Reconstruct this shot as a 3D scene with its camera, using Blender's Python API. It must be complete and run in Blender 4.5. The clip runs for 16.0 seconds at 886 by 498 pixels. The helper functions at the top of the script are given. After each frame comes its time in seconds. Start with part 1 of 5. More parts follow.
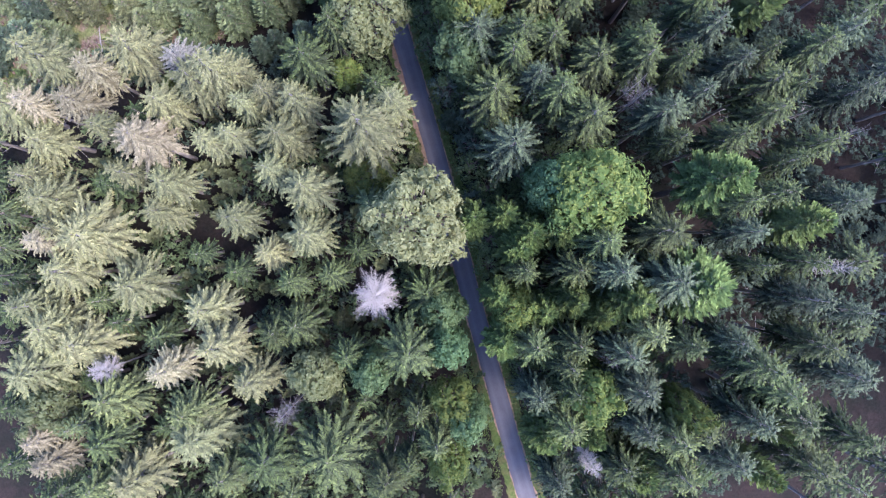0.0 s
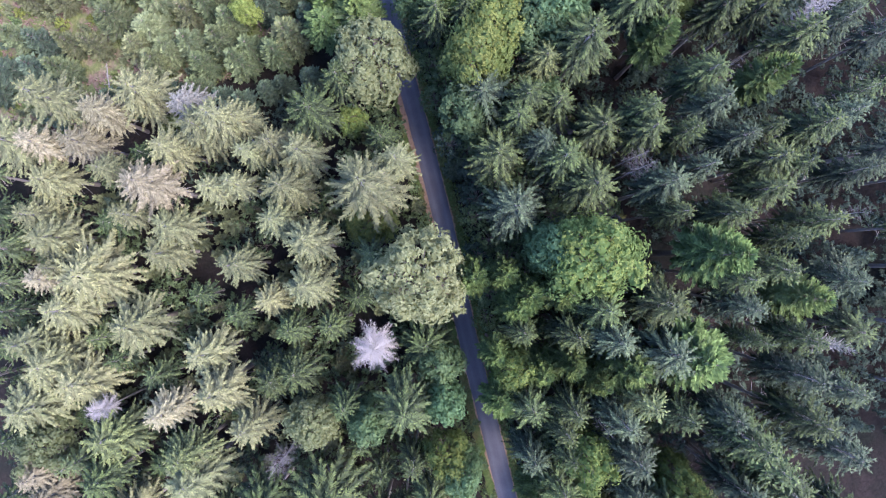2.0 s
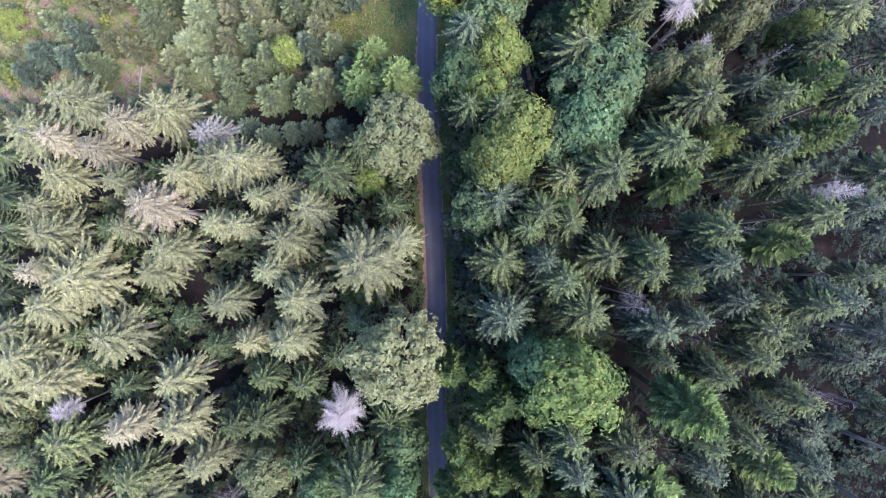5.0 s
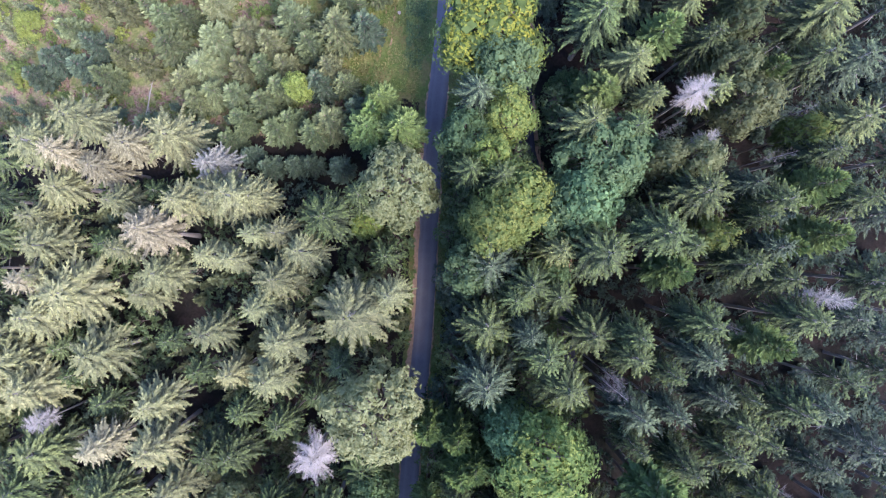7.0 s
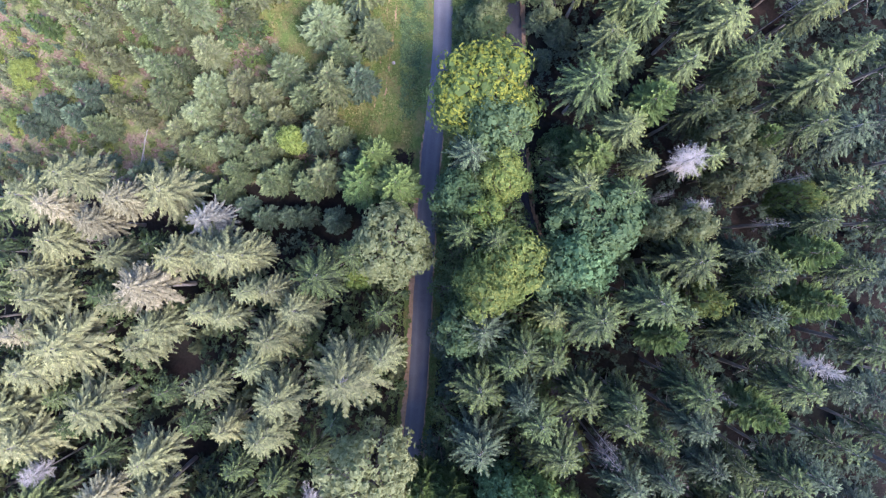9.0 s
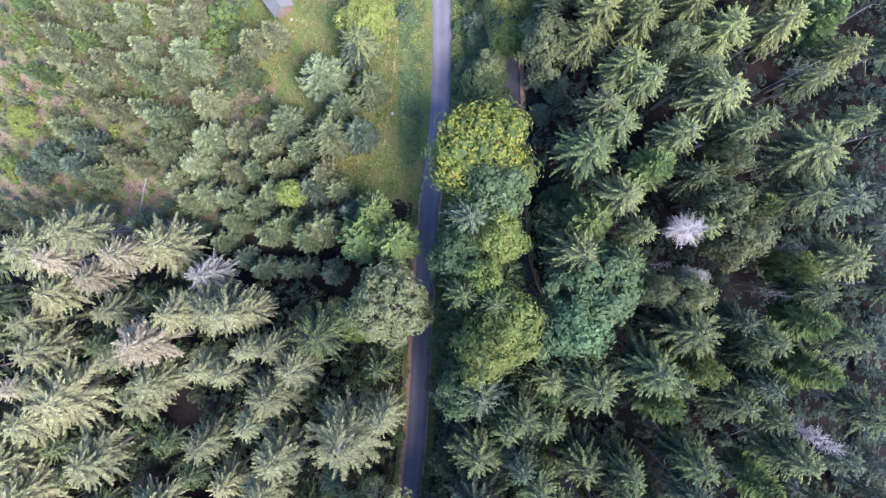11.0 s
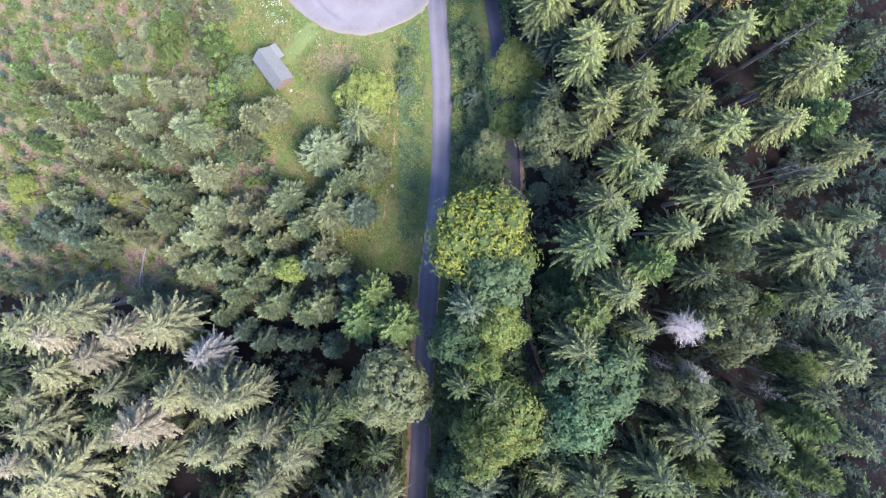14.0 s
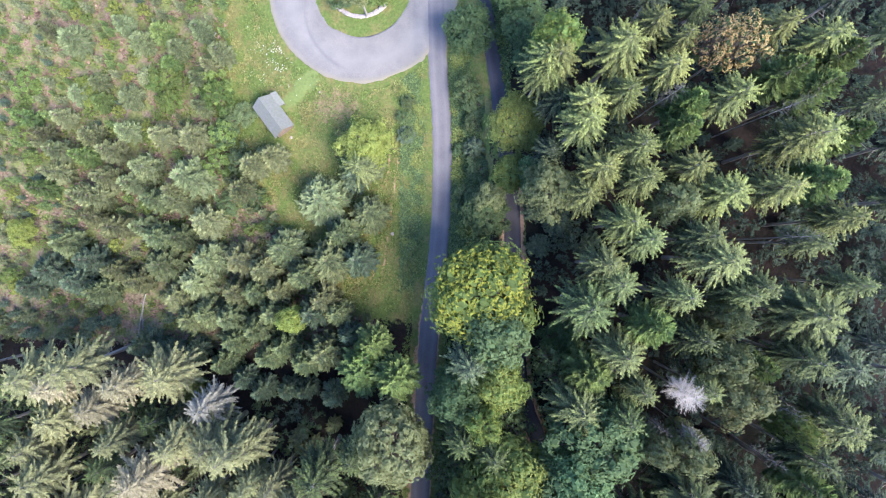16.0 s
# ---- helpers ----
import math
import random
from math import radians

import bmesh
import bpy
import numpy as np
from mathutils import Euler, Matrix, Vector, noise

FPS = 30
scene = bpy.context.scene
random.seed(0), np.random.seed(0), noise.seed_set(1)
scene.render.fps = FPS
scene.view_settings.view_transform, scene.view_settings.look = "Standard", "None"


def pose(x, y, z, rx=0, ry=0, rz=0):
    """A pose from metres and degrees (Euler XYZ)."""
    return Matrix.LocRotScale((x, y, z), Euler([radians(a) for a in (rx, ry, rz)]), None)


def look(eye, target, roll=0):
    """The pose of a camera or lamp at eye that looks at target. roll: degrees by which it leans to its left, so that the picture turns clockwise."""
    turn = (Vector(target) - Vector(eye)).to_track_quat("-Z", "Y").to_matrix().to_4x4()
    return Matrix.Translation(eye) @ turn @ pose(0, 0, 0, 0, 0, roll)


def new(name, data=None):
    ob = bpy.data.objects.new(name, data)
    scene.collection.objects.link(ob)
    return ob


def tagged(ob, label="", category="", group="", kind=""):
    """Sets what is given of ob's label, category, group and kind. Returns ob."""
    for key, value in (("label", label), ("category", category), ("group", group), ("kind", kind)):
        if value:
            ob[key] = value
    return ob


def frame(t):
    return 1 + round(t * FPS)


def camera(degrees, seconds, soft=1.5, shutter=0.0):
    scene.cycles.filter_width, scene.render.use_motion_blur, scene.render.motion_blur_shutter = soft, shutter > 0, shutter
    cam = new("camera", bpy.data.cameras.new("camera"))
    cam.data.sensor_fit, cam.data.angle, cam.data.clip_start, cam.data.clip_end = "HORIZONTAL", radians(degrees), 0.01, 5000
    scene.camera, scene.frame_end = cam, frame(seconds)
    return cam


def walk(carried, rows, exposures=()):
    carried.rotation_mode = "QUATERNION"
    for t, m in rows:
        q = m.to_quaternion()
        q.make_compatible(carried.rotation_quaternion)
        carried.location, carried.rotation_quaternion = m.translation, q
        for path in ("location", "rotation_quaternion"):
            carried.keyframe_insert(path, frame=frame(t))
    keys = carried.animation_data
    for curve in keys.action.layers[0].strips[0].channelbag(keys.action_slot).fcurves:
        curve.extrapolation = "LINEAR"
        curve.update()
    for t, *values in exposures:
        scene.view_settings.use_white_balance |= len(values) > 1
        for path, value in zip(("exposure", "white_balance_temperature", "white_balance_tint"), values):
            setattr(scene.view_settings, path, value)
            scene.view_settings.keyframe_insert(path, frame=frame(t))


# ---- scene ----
cam = camera(70.0, 16.0, soft=1.15)
PATH = [
    (0, 0, 0, 105, -18.73),
    (0.5, 0.58, 1.84, 105.11, -18.76),
    (1, 1.19, 3.71, 105.18, -18.78),
    (1.5, 1.73, 5.57, 105.28, -17.41),
    (2, 2.34, 7.45, 105.39, -17.05),
    (2.5, 2.91, 9.37, 105.53, -16.11),
    (3, 3.48, 11.28, 105.61, -14.98),
    (3.5, 4.06, 13.25, 105.72, -13.67),
    (4, 4.51, 15.26, 105.87, -9.36),
    (4.2, 4.76, 16.07, 105.89, -8.12),
    (6.3, 6.49, 24.35, 105.92, -1.84),
    (6.5, 6.71, 25.2, 105.86, -1.07),
    (7, 6.99, 27.17, 105.84, 0.72),
    (7.5, 7.29, 29.28, 105.86, 0.65),
    (8, 7.47, 31.32, 105.9, 0.66),
    (8.5, 7.66, 33.41, 105.9, 0.68),
    (9, 7.77, 35.5, 105.91, 0.66),
    (11.3, 7.9, 45.15, 105.95, 0.68),
    (11.5, 7.89, 45.95, 105.94, 0.68),
    (12, 7.87, 47.98, 105.94, 0.66),
    (12.5, 7.85, 50, 105.95, 0.66),
    (13, 7.83, 52.01, 105.95, 0.66),
    (13.5, 7.82, 54.02, 105.95, 0.66),
    (14, 7.79, 56, 105.95, 0.67),
    (14.5, 7.76, 58.03, 105.95, 0.66),
    (15, 7.74, 60.03, 105.95, 0.66),
    (15.5, 7.7, 62.03, 105.95, 0.68),
    (16, 7.67, 64, 105.96, 0.7),
]
walk(cam, [(t, pose(x, y, z, 0, 0, rz)) for t, x, y, z, rz in PATH],
     [(0, 1.62, 5560, 36), (4, 1.62, 5640, 35), (9, 1.6, 5680, 32), (12.5, 1.6, 5680, 34), (14.5, 1.6, 5820, 28), (16, 1.6, 5950, 22)])

# ---- light ----
SUN_ELEVATION, SUN_AZIMUTH = 54.0, -42.0  # degrees; azimuth counted from +x towards +y
world = bpy.data.worlds.new("sky")
scene.world = world
world.use_nodes = True
wn = world.node_tree
sky = wn.nodes.new("ShaderNodeTexSky")
sky.sky_type, sky.sun_disc = "NISHITA", False
sky.sun_elevation, sky.sun_rotation = radians(SUN_ELEVATION), radians(90 - SUN_AZIMUTH)
sky.dust_density, sky.ozone_density = 0.6, 4.0
wn.nodes["Background"].inputs["Strength"].default_value = 0.235
wn.links.new(sky.outputs["Color"], wn.nodes["Background"].inputs["Color"])
sun = new("sun", bpy.data.lights.new("sun", "SUN"))
sun.data.energy, sun.data.angle, sun.data.color = 4.8, radians(32), (1.0, 0.92, 0.74)
ce, se = math.cos(radians(SUN_ELEVATION)), math.sin(radians(SUN_ELEVATION))
sun.matrix_basis = look((200 * ce * math.cos(radians(SUN_AZIMUTH)), 200 * ce * math.sin(radians(SUN_AZIMUTH)), 200 * se), (0, 0, 0))


# ---- terrain ----
def ground(x, y):
    """Height of the hillside: it falls to the west, with a bank between the two roads, and climbs gently northward."""
    z = np.interp(x, (-400, -60, -45, -20, -6, 4, 10, 15, 18, 23, 60, 400), (-40, -9.5, -7, -3.2, -1.2, 0.2, 1.0, 3.6, 6.4, 7.0, 9.5, 40))
    return z + 0.035 * np.clip(y - 40, -70, 80)


# ---- materials ----
def material(name, build):
    m = bpy.data.materials.new(name)
    m.use_nodes = True
    build(m.node_tree, m.node_tree.nodes["Principled BSDF"])
    return m


def node(nt, kind, **inputs):
    n = nt.nodes.new("ShaderNode" + kind)
    for key, value in inputs.items():
        n.inputs[key.replace("_", " ")].default_value = value
    return n


def noise_of(nt, scale, detail=4.0, rough=0.6, coords="Object"):
    tc = nt.nodes.new("ShaderNodeTexCoord")
    n = node(nt, "TexNoise", Scale=scale, Detail=detail, Roughness=rough)
    nt.links.new(tc.outputs[coords], n.inputs["Vector"])
    return n.outputs["Fac"]


def world_noise(nt, scale, detail=4.0, rough=0.6):
    g = nt.nodes.new("ShaderNodeNewGeometry")
    n = node(nt, "TexNoise", Scale=scale, Detail=detail, Roughness=rough)
    nt.links.new(g.outputs["Position"], n.inputs["Vector"])
    return n.outputs["Fac"]


def ramp(nt, fac, *stops):
    r = nt.nodes.new("ShaderNodeValToRGB")
    el = r.color_ramp.elements
    while len(el) < len(stops):
        el.new(0.5)
    for e, (p, c) in zip(el, stops):
        e.position, e.color = p, (*c, 1)
    nt.links.new(fac, r.inputs["Fac"])
    return r.outputs["Color"]


def mixed(nt, fac, a, b, blend="MIX"):
    m = nt.nodes.new("ShaderNodeMix")
    m.data_type, m.blend_type = "RGBA", blend
    for socket, value in ((m.inputs[0], fac), (m.inputs[6], a), (m.inputs[7], b)):
        if isinstance(value, (int, float)):
            socket.default_value = value
        elif isinstance(value, tuple):
            socket.default_value = (*value, 1)
        else:
            nt.links.new(value, socket)
    return m.outputs[2]


def bump(nt, bsdf, fac, strength=0.4, distance=0.05):
    b = node(nt, "Bump", Strength=strength, Distance=distance)
    nt.links.new(fac, b.inputs["Height"])
    nt.links.new(b.outputs["Normal"], bsdf.inputs["Normal"])


# fresh scales the tip colour: new growth and painted sunlight together.
def foliage(dark, mid, light, hue=0.015, translucent=0.12, fresh=(1.9, 1.9, 1.3)):
    """Leaves or needles: the tone varies from twig to twig and from tree to tree."""
    def build(nt, bsdf):
        g = nt.nodes.new("ShaderNodeNewGeometry")
        col = ramp(nt, g.outputs["Random Per Island"], (0.0, dark), (0.5, mid), (1.0, light))
        info = nt.nodes.new("ShaderNodeObjectInfo")
        hs = node(nt, "HueSaturation")
        mr = node(nt, "MapRange", To_Min=0.5 - hue, To_Max=0.5 + hue)
        nt.links.new(info.outputs["Random"], mr.inputs["Value"])
        nt.links.new(mr.outputs["Result"], hs.inputs["Hue"])
        w = nt.nodes.new("ShaderNodeTexWhiteNoise")
        w.noise_dimensions = "1D"
        nt.links.new(info.outputs["Random"], w.inputs["W"])
        mv = node(nt, "MapRange", To_Min=0.72, To_Max=1.3)
        nt.links.new(w.outputs["Value"], mv.inputs["Value"])
        nt.links.new(mv.outputs["Result"], hs.inputs["Value"])
        nt.links.new(col, hs.inputs["Color"])
        patch = ramp(nt, world_noise(nt, 0.7, 3), (0.3, (0.78, 0.78, 0.78)), (0.7, (1.15, 1.15, 1.1)))
        out = mixed(nt, 1.0, hs.outputs["Color"], patch, "MULTIPLY")
        tip = nt.nodes.new("ShaderNodeAttribute")  # the year's pale growth, with sunlight painted on bough ends and crown tops
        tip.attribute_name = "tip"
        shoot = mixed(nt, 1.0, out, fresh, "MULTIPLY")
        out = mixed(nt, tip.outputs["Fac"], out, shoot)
        nt.links.new(out, bsdf.inputs["Base Color"])
        bsdf.inputs["Roughness"].default_value = 0.62
        bsdf.inputs["Specular IOR Level"].default_value = 0.15
        tr = nt.nodes.new("ShaderNodeBsdfTranslucent")
        nt.links.new(out, tr.inputs["Color"])
        mx = node(nt, "MixShader", Fac=translucent)
        nt.links.new(bsdf.outputs["BSDF"], mx.inputs[1])
        nt.links.new(tr.outputs["BSDF"], mx.inputs[2])
        nt.links.new(mx.outputs["Shader"], nt.nodes["Material Output"].inputs["Surface"])
    return build


# Near-black green, pale olive: species tone with east shade and west sun coloured in.
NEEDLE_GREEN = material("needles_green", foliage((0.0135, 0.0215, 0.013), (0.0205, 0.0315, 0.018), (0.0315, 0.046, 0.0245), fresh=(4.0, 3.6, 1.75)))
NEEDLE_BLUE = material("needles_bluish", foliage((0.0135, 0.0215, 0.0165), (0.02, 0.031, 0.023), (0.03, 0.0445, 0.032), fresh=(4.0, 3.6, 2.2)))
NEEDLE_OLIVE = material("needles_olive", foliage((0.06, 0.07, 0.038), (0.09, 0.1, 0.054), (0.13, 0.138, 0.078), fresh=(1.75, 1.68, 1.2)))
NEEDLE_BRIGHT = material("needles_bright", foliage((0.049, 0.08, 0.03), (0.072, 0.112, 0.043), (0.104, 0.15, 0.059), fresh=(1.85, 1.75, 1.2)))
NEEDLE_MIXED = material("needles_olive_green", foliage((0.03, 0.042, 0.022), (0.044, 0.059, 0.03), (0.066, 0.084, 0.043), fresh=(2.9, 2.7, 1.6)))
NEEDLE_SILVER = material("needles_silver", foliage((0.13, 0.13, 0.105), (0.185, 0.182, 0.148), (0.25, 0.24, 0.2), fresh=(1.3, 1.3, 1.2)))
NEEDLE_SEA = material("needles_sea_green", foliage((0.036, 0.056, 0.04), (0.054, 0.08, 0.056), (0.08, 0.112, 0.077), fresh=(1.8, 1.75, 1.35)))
# Golden copy of the olive-green needles, with sunlight put into the colour.
NEEDLE_GOLD_LIT = material("needles_golden_lit", foliage((0.042, 0.054, 0.024), (0.062, 0.078, 0.034), (0.092, 0.11, 0.05), fresh=(2.7, 2.5, 1.5)))
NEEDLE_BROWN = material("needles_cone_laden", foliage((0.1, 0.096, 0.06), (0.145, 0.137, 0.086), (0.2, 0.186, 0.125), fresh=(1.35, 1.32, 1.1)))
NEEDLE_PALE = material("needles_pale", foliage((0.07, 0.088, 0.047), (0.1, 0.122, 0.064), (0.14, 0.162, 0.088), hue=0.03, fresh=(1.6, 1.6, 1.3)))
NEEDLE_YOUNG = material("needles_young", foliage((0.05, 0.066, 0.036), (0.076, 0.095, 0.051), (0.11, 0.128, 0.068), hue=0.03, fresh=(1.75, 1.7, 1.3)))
LEAF_GREEN = material("leaves_green", foliage((0.058, 0.102, 0.046), (0.087, 0.146, 0.064), (0.133, 0.202, 0.086), translucent=0.45))
LEAF_SHRUB = material("leaves_shrub", foliage((0.06, 0.095, 0.045), (0.095, 0.142, 0.064), (0.145, 0.2, 0.09), translucent=0.5))
LEAF_DARK = material("leaves_dark", foliage((0.03, 0.048, 0.034), (0.046, 0.07, 0.047), (0.066, 0.096, 0.062), translucent=0.3))
LEAF_PALE = material("leaves_pale", foliage((0.105, 0.128, 0.056), (0.148, 0.174, 0.078), (0.215, 0.24, 0.118), translucent=0.5))
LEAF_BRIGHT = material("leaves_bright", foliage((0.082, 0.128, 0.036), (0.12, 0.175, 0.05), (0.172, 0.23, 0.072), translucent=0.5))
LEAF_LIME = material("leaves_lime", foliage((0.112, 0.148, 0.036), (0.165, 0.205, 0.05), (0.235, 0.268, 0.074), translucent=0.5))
LEAF_YELLOW = material("leaves_yellow", foliage((0.18, 0.235, 0.045), (0.26, 0.305, 0.05), (0.37, 0.345, 0.055), translucent=0.5))
LEAF_ORANGE = material("leaves_orange", foliage((0.36, 0.24, 0.1), (0.52, 0.36, 0.16), (0.62, 0.48, 0.26), translucent=0.5))


def bark(base, dark):
    def build(nt, bsdf):
        f = noise_of(nt, 6.0, 5)
        nt.links.new(ramp(nt, f, (0.3, dark), (0.7, base)), bsdf.inputs["Base Color"])
        bsdf.inputs["Roughness"].default_value = 0.9
        bump(nt, bsdf, f, 0.5, 0.03)
    return build


BARK = material("bark", bark((0.2, 0.165, 0.135), (0.09, 0.07, 0.055)))
BARK_PALE = material("bark_pale", bark((0.27, 0.245, 0.22), (0.15, 0.135, 0.12)))
DEADWOOD = material("deadwood", bark((0.262, 0.246, 0.22), (0.168, 0.157, 0.14)))
DEADWOOD_GREY = material("deadwood_grey", bark((0.1, 0.094, 0.09), (0.065, 0.06, 0.058)))


def soil(nt, bsdf):
    """Needle litter under the trees, heath on the clear-cut, grass by the roads: mixed by the ground's cover. The
    litter's colour also carries the stands' shade.
    """
    fine, broad = world_noise(nt, 2.2, 6, 0.7), world_noise(nt, 0.16, 4)
    # Litter taken down to near black to hold the shade beneath the trees.
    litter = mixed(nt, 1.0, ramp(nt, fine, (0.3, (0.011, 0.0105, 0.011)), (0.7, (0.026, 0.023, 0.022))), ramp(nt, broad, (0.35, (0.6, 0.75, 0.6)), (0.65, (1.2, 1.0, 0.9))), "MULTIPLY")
    heath = mixed(nt, ramp(nt, world_noise(nt, 0.45, 5, 0.7), (0.38, (0, 0, 0)), (0.54, (1, 1, 1))), ramp(nt, fine, (0.3, (0.115, 0.085, 0.066)), (0.7, (0.225, 0.172, 0.13))), ramp(nt, fine, (0.3, (0.06, 0.08, 0.03)), (0.7, (0.16, 0.18, 0.07))))
    blotch = world_noise(nt, 0.33, 6, 0.7)
    grass = mixed(nt, ramp(nt, blotch, (0.45, (0, 0, 0)), (0.6, (1, 1, 1))), ramp(nt, fine, (0.3, (0.046, 0.074, 0.019)), (0.7, (0.102, 0.138, 0.038))), ramp(nt, fine, (0.3, (0.08, 0.082, 0.03)), (0.7, (0.155, 0.14, 0.056))))
    mown = ramp(nt, fine, (0.3, (0.08, 0.112, 0.036)), (0.7, (0.125, 0.158, 0.054)))
    bracken = ramp(nt, fine, (0.3, (0.1, 0.08, 0.045)), (0.7, (0.2, 0.16, 0.09)))
    worn = ramp(nt, fine, (0.3, (0.2, 0.125, 0.075)), (0.7, (0.34, 0.23, 0.15)))
    masks = []
    for name in ("heath", "grass", "worn", "mown", "bracken"):
        a = nt.nodes.new("ShaderNodeAttribute")
        a.attribute_name = name
        add = node(nt, "Math")
        add.operation = "ADD"
        nt.links.new(a.outputs["Fac"], add.inputs[0])
        nt.links.new(world_noise(nt, 0.8, 5, 0.7), add.inputs[1])
        masks.append(ramp(nt, add.outputs["Value"], (0.9, (0, 0, 0)), (1.0, (1, 1, 1))) if name != "heath" else ramp(nt, add.outputs["Value"], (0.85, (0, 0, 0)), (1.0, (1, 1, 1))))
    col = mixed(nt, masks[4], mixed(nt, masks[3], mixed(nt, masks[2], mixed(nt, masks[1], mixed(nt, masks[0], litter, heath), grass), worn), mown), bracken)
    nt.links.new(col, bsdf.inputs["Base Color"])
    bsdf.inputs["Roughness"].default_value = 0.95
    bsdf.inputs["Specular IOR Level"].default_value = 0.08
    bump(nt, bsdf, fine, 0.8, 0.15)


SOIL = material("forest_soil", soil)


def tarmac(low, high, gloss=0.5):
    def build(nt, bsdf):
        fine, broad = world_noise(nt, 9.0, 6, 0.7), world_noise(nt, 0.35, 4)
        col = mixed(nt, 1.0, ramp(nt, fine, (0.3, low), (0.7, high)), ramp(nt, broad, (0.3, (0.8, 0.8, 0.82)), (0.7, (1.12, 1.1, 1.08))), "MULTIPLY")
        a = nt.nodes.new("ShaderNodeAttribute")
        a.attribute_name = "track"
        col = mixed(nt, a.outputs["Fac"], col, tuple(min(1, c * 1.2) for c in high))
        for name, tone in (("rim", (0.155, 0.14, 0.1)), ("skid", (0.07, 0.07, 0.075))):  # sandy rim and skid marks, on the gravel alone
            mark = nt.nodes.new("ShaderNodeAttribute")
            mark.attribute_name = name
            col = mixed(nt, mark.outputs["Fac"], col, tone)
        nt.links.new(col, bsdf.inputs["Base Color"])
        bsdf.inputs["Roughness"].default_value = 0.85
        bsdf.inputs["Specular IOR Level"].default_value = gloss
        bump(nt, bsdf, fine, 0.3, 0.01)
    return build


ASPHALT = material("worn_asphalt", tarmac((0.085, 0.081, 0.086), (0.132, 0.127, 0.13)))
# Darkened copy of the asphalt: the lane's deep tree shade is in its colour.
ASPHALT_SHADED = material("shaded_asphalt", tarmac((0.034, 0.034, 0.04), (0.06, 0.06, 0.07), 0.2))
GRAVEL = material("pale_gravel", tarmac((0.09, 0.087, 0.082), (0.164, 0.157, 0.148)))


def slate(nt, bsdf):
    f, moss = noise_of(nt, 3.0, 5), noise_of(nt, 0.9, 4)
    col = mixed(nt, ramp(nt, moss, (0.45, (0, 0, 0)), (0.7, (0.6, 0.6, 0.6))), ramp(nt, f, (0.3, (0.1, 0.104, 0.094)), (0.7, (0.15, 0.155, 0.14))), (0.11, 0.125, 0.085))
    nt.links.new(col, bsdf.inputs["Base Color"])
    bsdf.inputs["Roughness"].default_value = 0.8
    bump(nt, bsdf, f, 0.3, 0.01)


def planks(nt, bsdf):
    f = noise_of(nt, 4.0, 5)
    nt.links.new(ramp(nt, f, (0.3, (0.1, 0.075, 0.055)), (0.7, (0.2, 0.16, 0.125))), bsdf.inputs["Base Color"])
    bsdf.inputs["Roughness"].default_value = 0.8


def stone(nt, bsdf):
    f = noise_of(nt, 5.0, 5)
    nt.links.new(ramp(nt, f, (0.3, (0.16, 0.145, 0.132)), (0.7, (0.3, 0.27, 0.25))), bsdf.inputs["Base Color"])
    bsdf.inputs["Roughness"].default_value = 0.9
    bump(nt, bsdf, f, 0.4, 0.03)


SLATE, PLANK, STONE = material("roof_felt", slate), material("weathered_planks", planks), material("fieldstone", stone)


# ---- mesh tools ----
def mesh_of(name, verts, faces, mat, smooth=False, tips=None):
    me = bpy.data.meshes.new(name)
    me.from_pydata(verts, [], faces)
    me.materials.append(mat)
    if smooth:
        me.shade_smooth()
    if tips is not None:
        me.attributes.new("tip", "FLOAT", "POINT").data.foreach_set("value", np.array(tips, np.float32))
    return me


def part(name, me, parent, label=""):
    ob = new(name, me)
    ob.parent = parent
    return tagged(ob, label)


def tube(verts, faces, points, radii, sides=5):
    """A tapered tube along the points, added to the lists."""
    start = len(verts)
    for i, (p, r) in enumerate(zip(points, radii)):
        d = (points[min(i + 1, len(points) - 1)] - points[max(i - 1, 0)]).normalized()
        a = d.orthogonal().normalized()
        b = d.cross(a)
        for k in range(sides):
            w = 2 * math.pi * k / sides
            verts.append(p + (a * math.cos(w) + b * math.sin(w)) * r)
    for i in range(len(points) - 1):
        for k in range(sides):
            j = (k + 1) % sides
            faces.append((start + i * sides + k, start + i * sides + j, start + (i + 1) * sides + j, start + (i + 1) * sides + k))


def sprig(verts, faces, base, way, side, length, width):
    """One flat twig: a lance-shaped leaf of four corners, slightly folded."""
    s = len(verts)
    mid = base + way * (length * 0.45)
    verts += [base, mid + side * (width / 2), base + way * length, mid - side * (width / 2)]
    faces.append((s, s + 1, s + 2, s + 3))


def shoot(verts, faces, base, way, side, length, width):
    """One small twig or leaf: a single pointed blade."""
    s = len(verts)
    verts += [base + side * (width / 2), base + way * length, base - side * (width / 2)]
    faces.append((s, s + 1, s + 2))


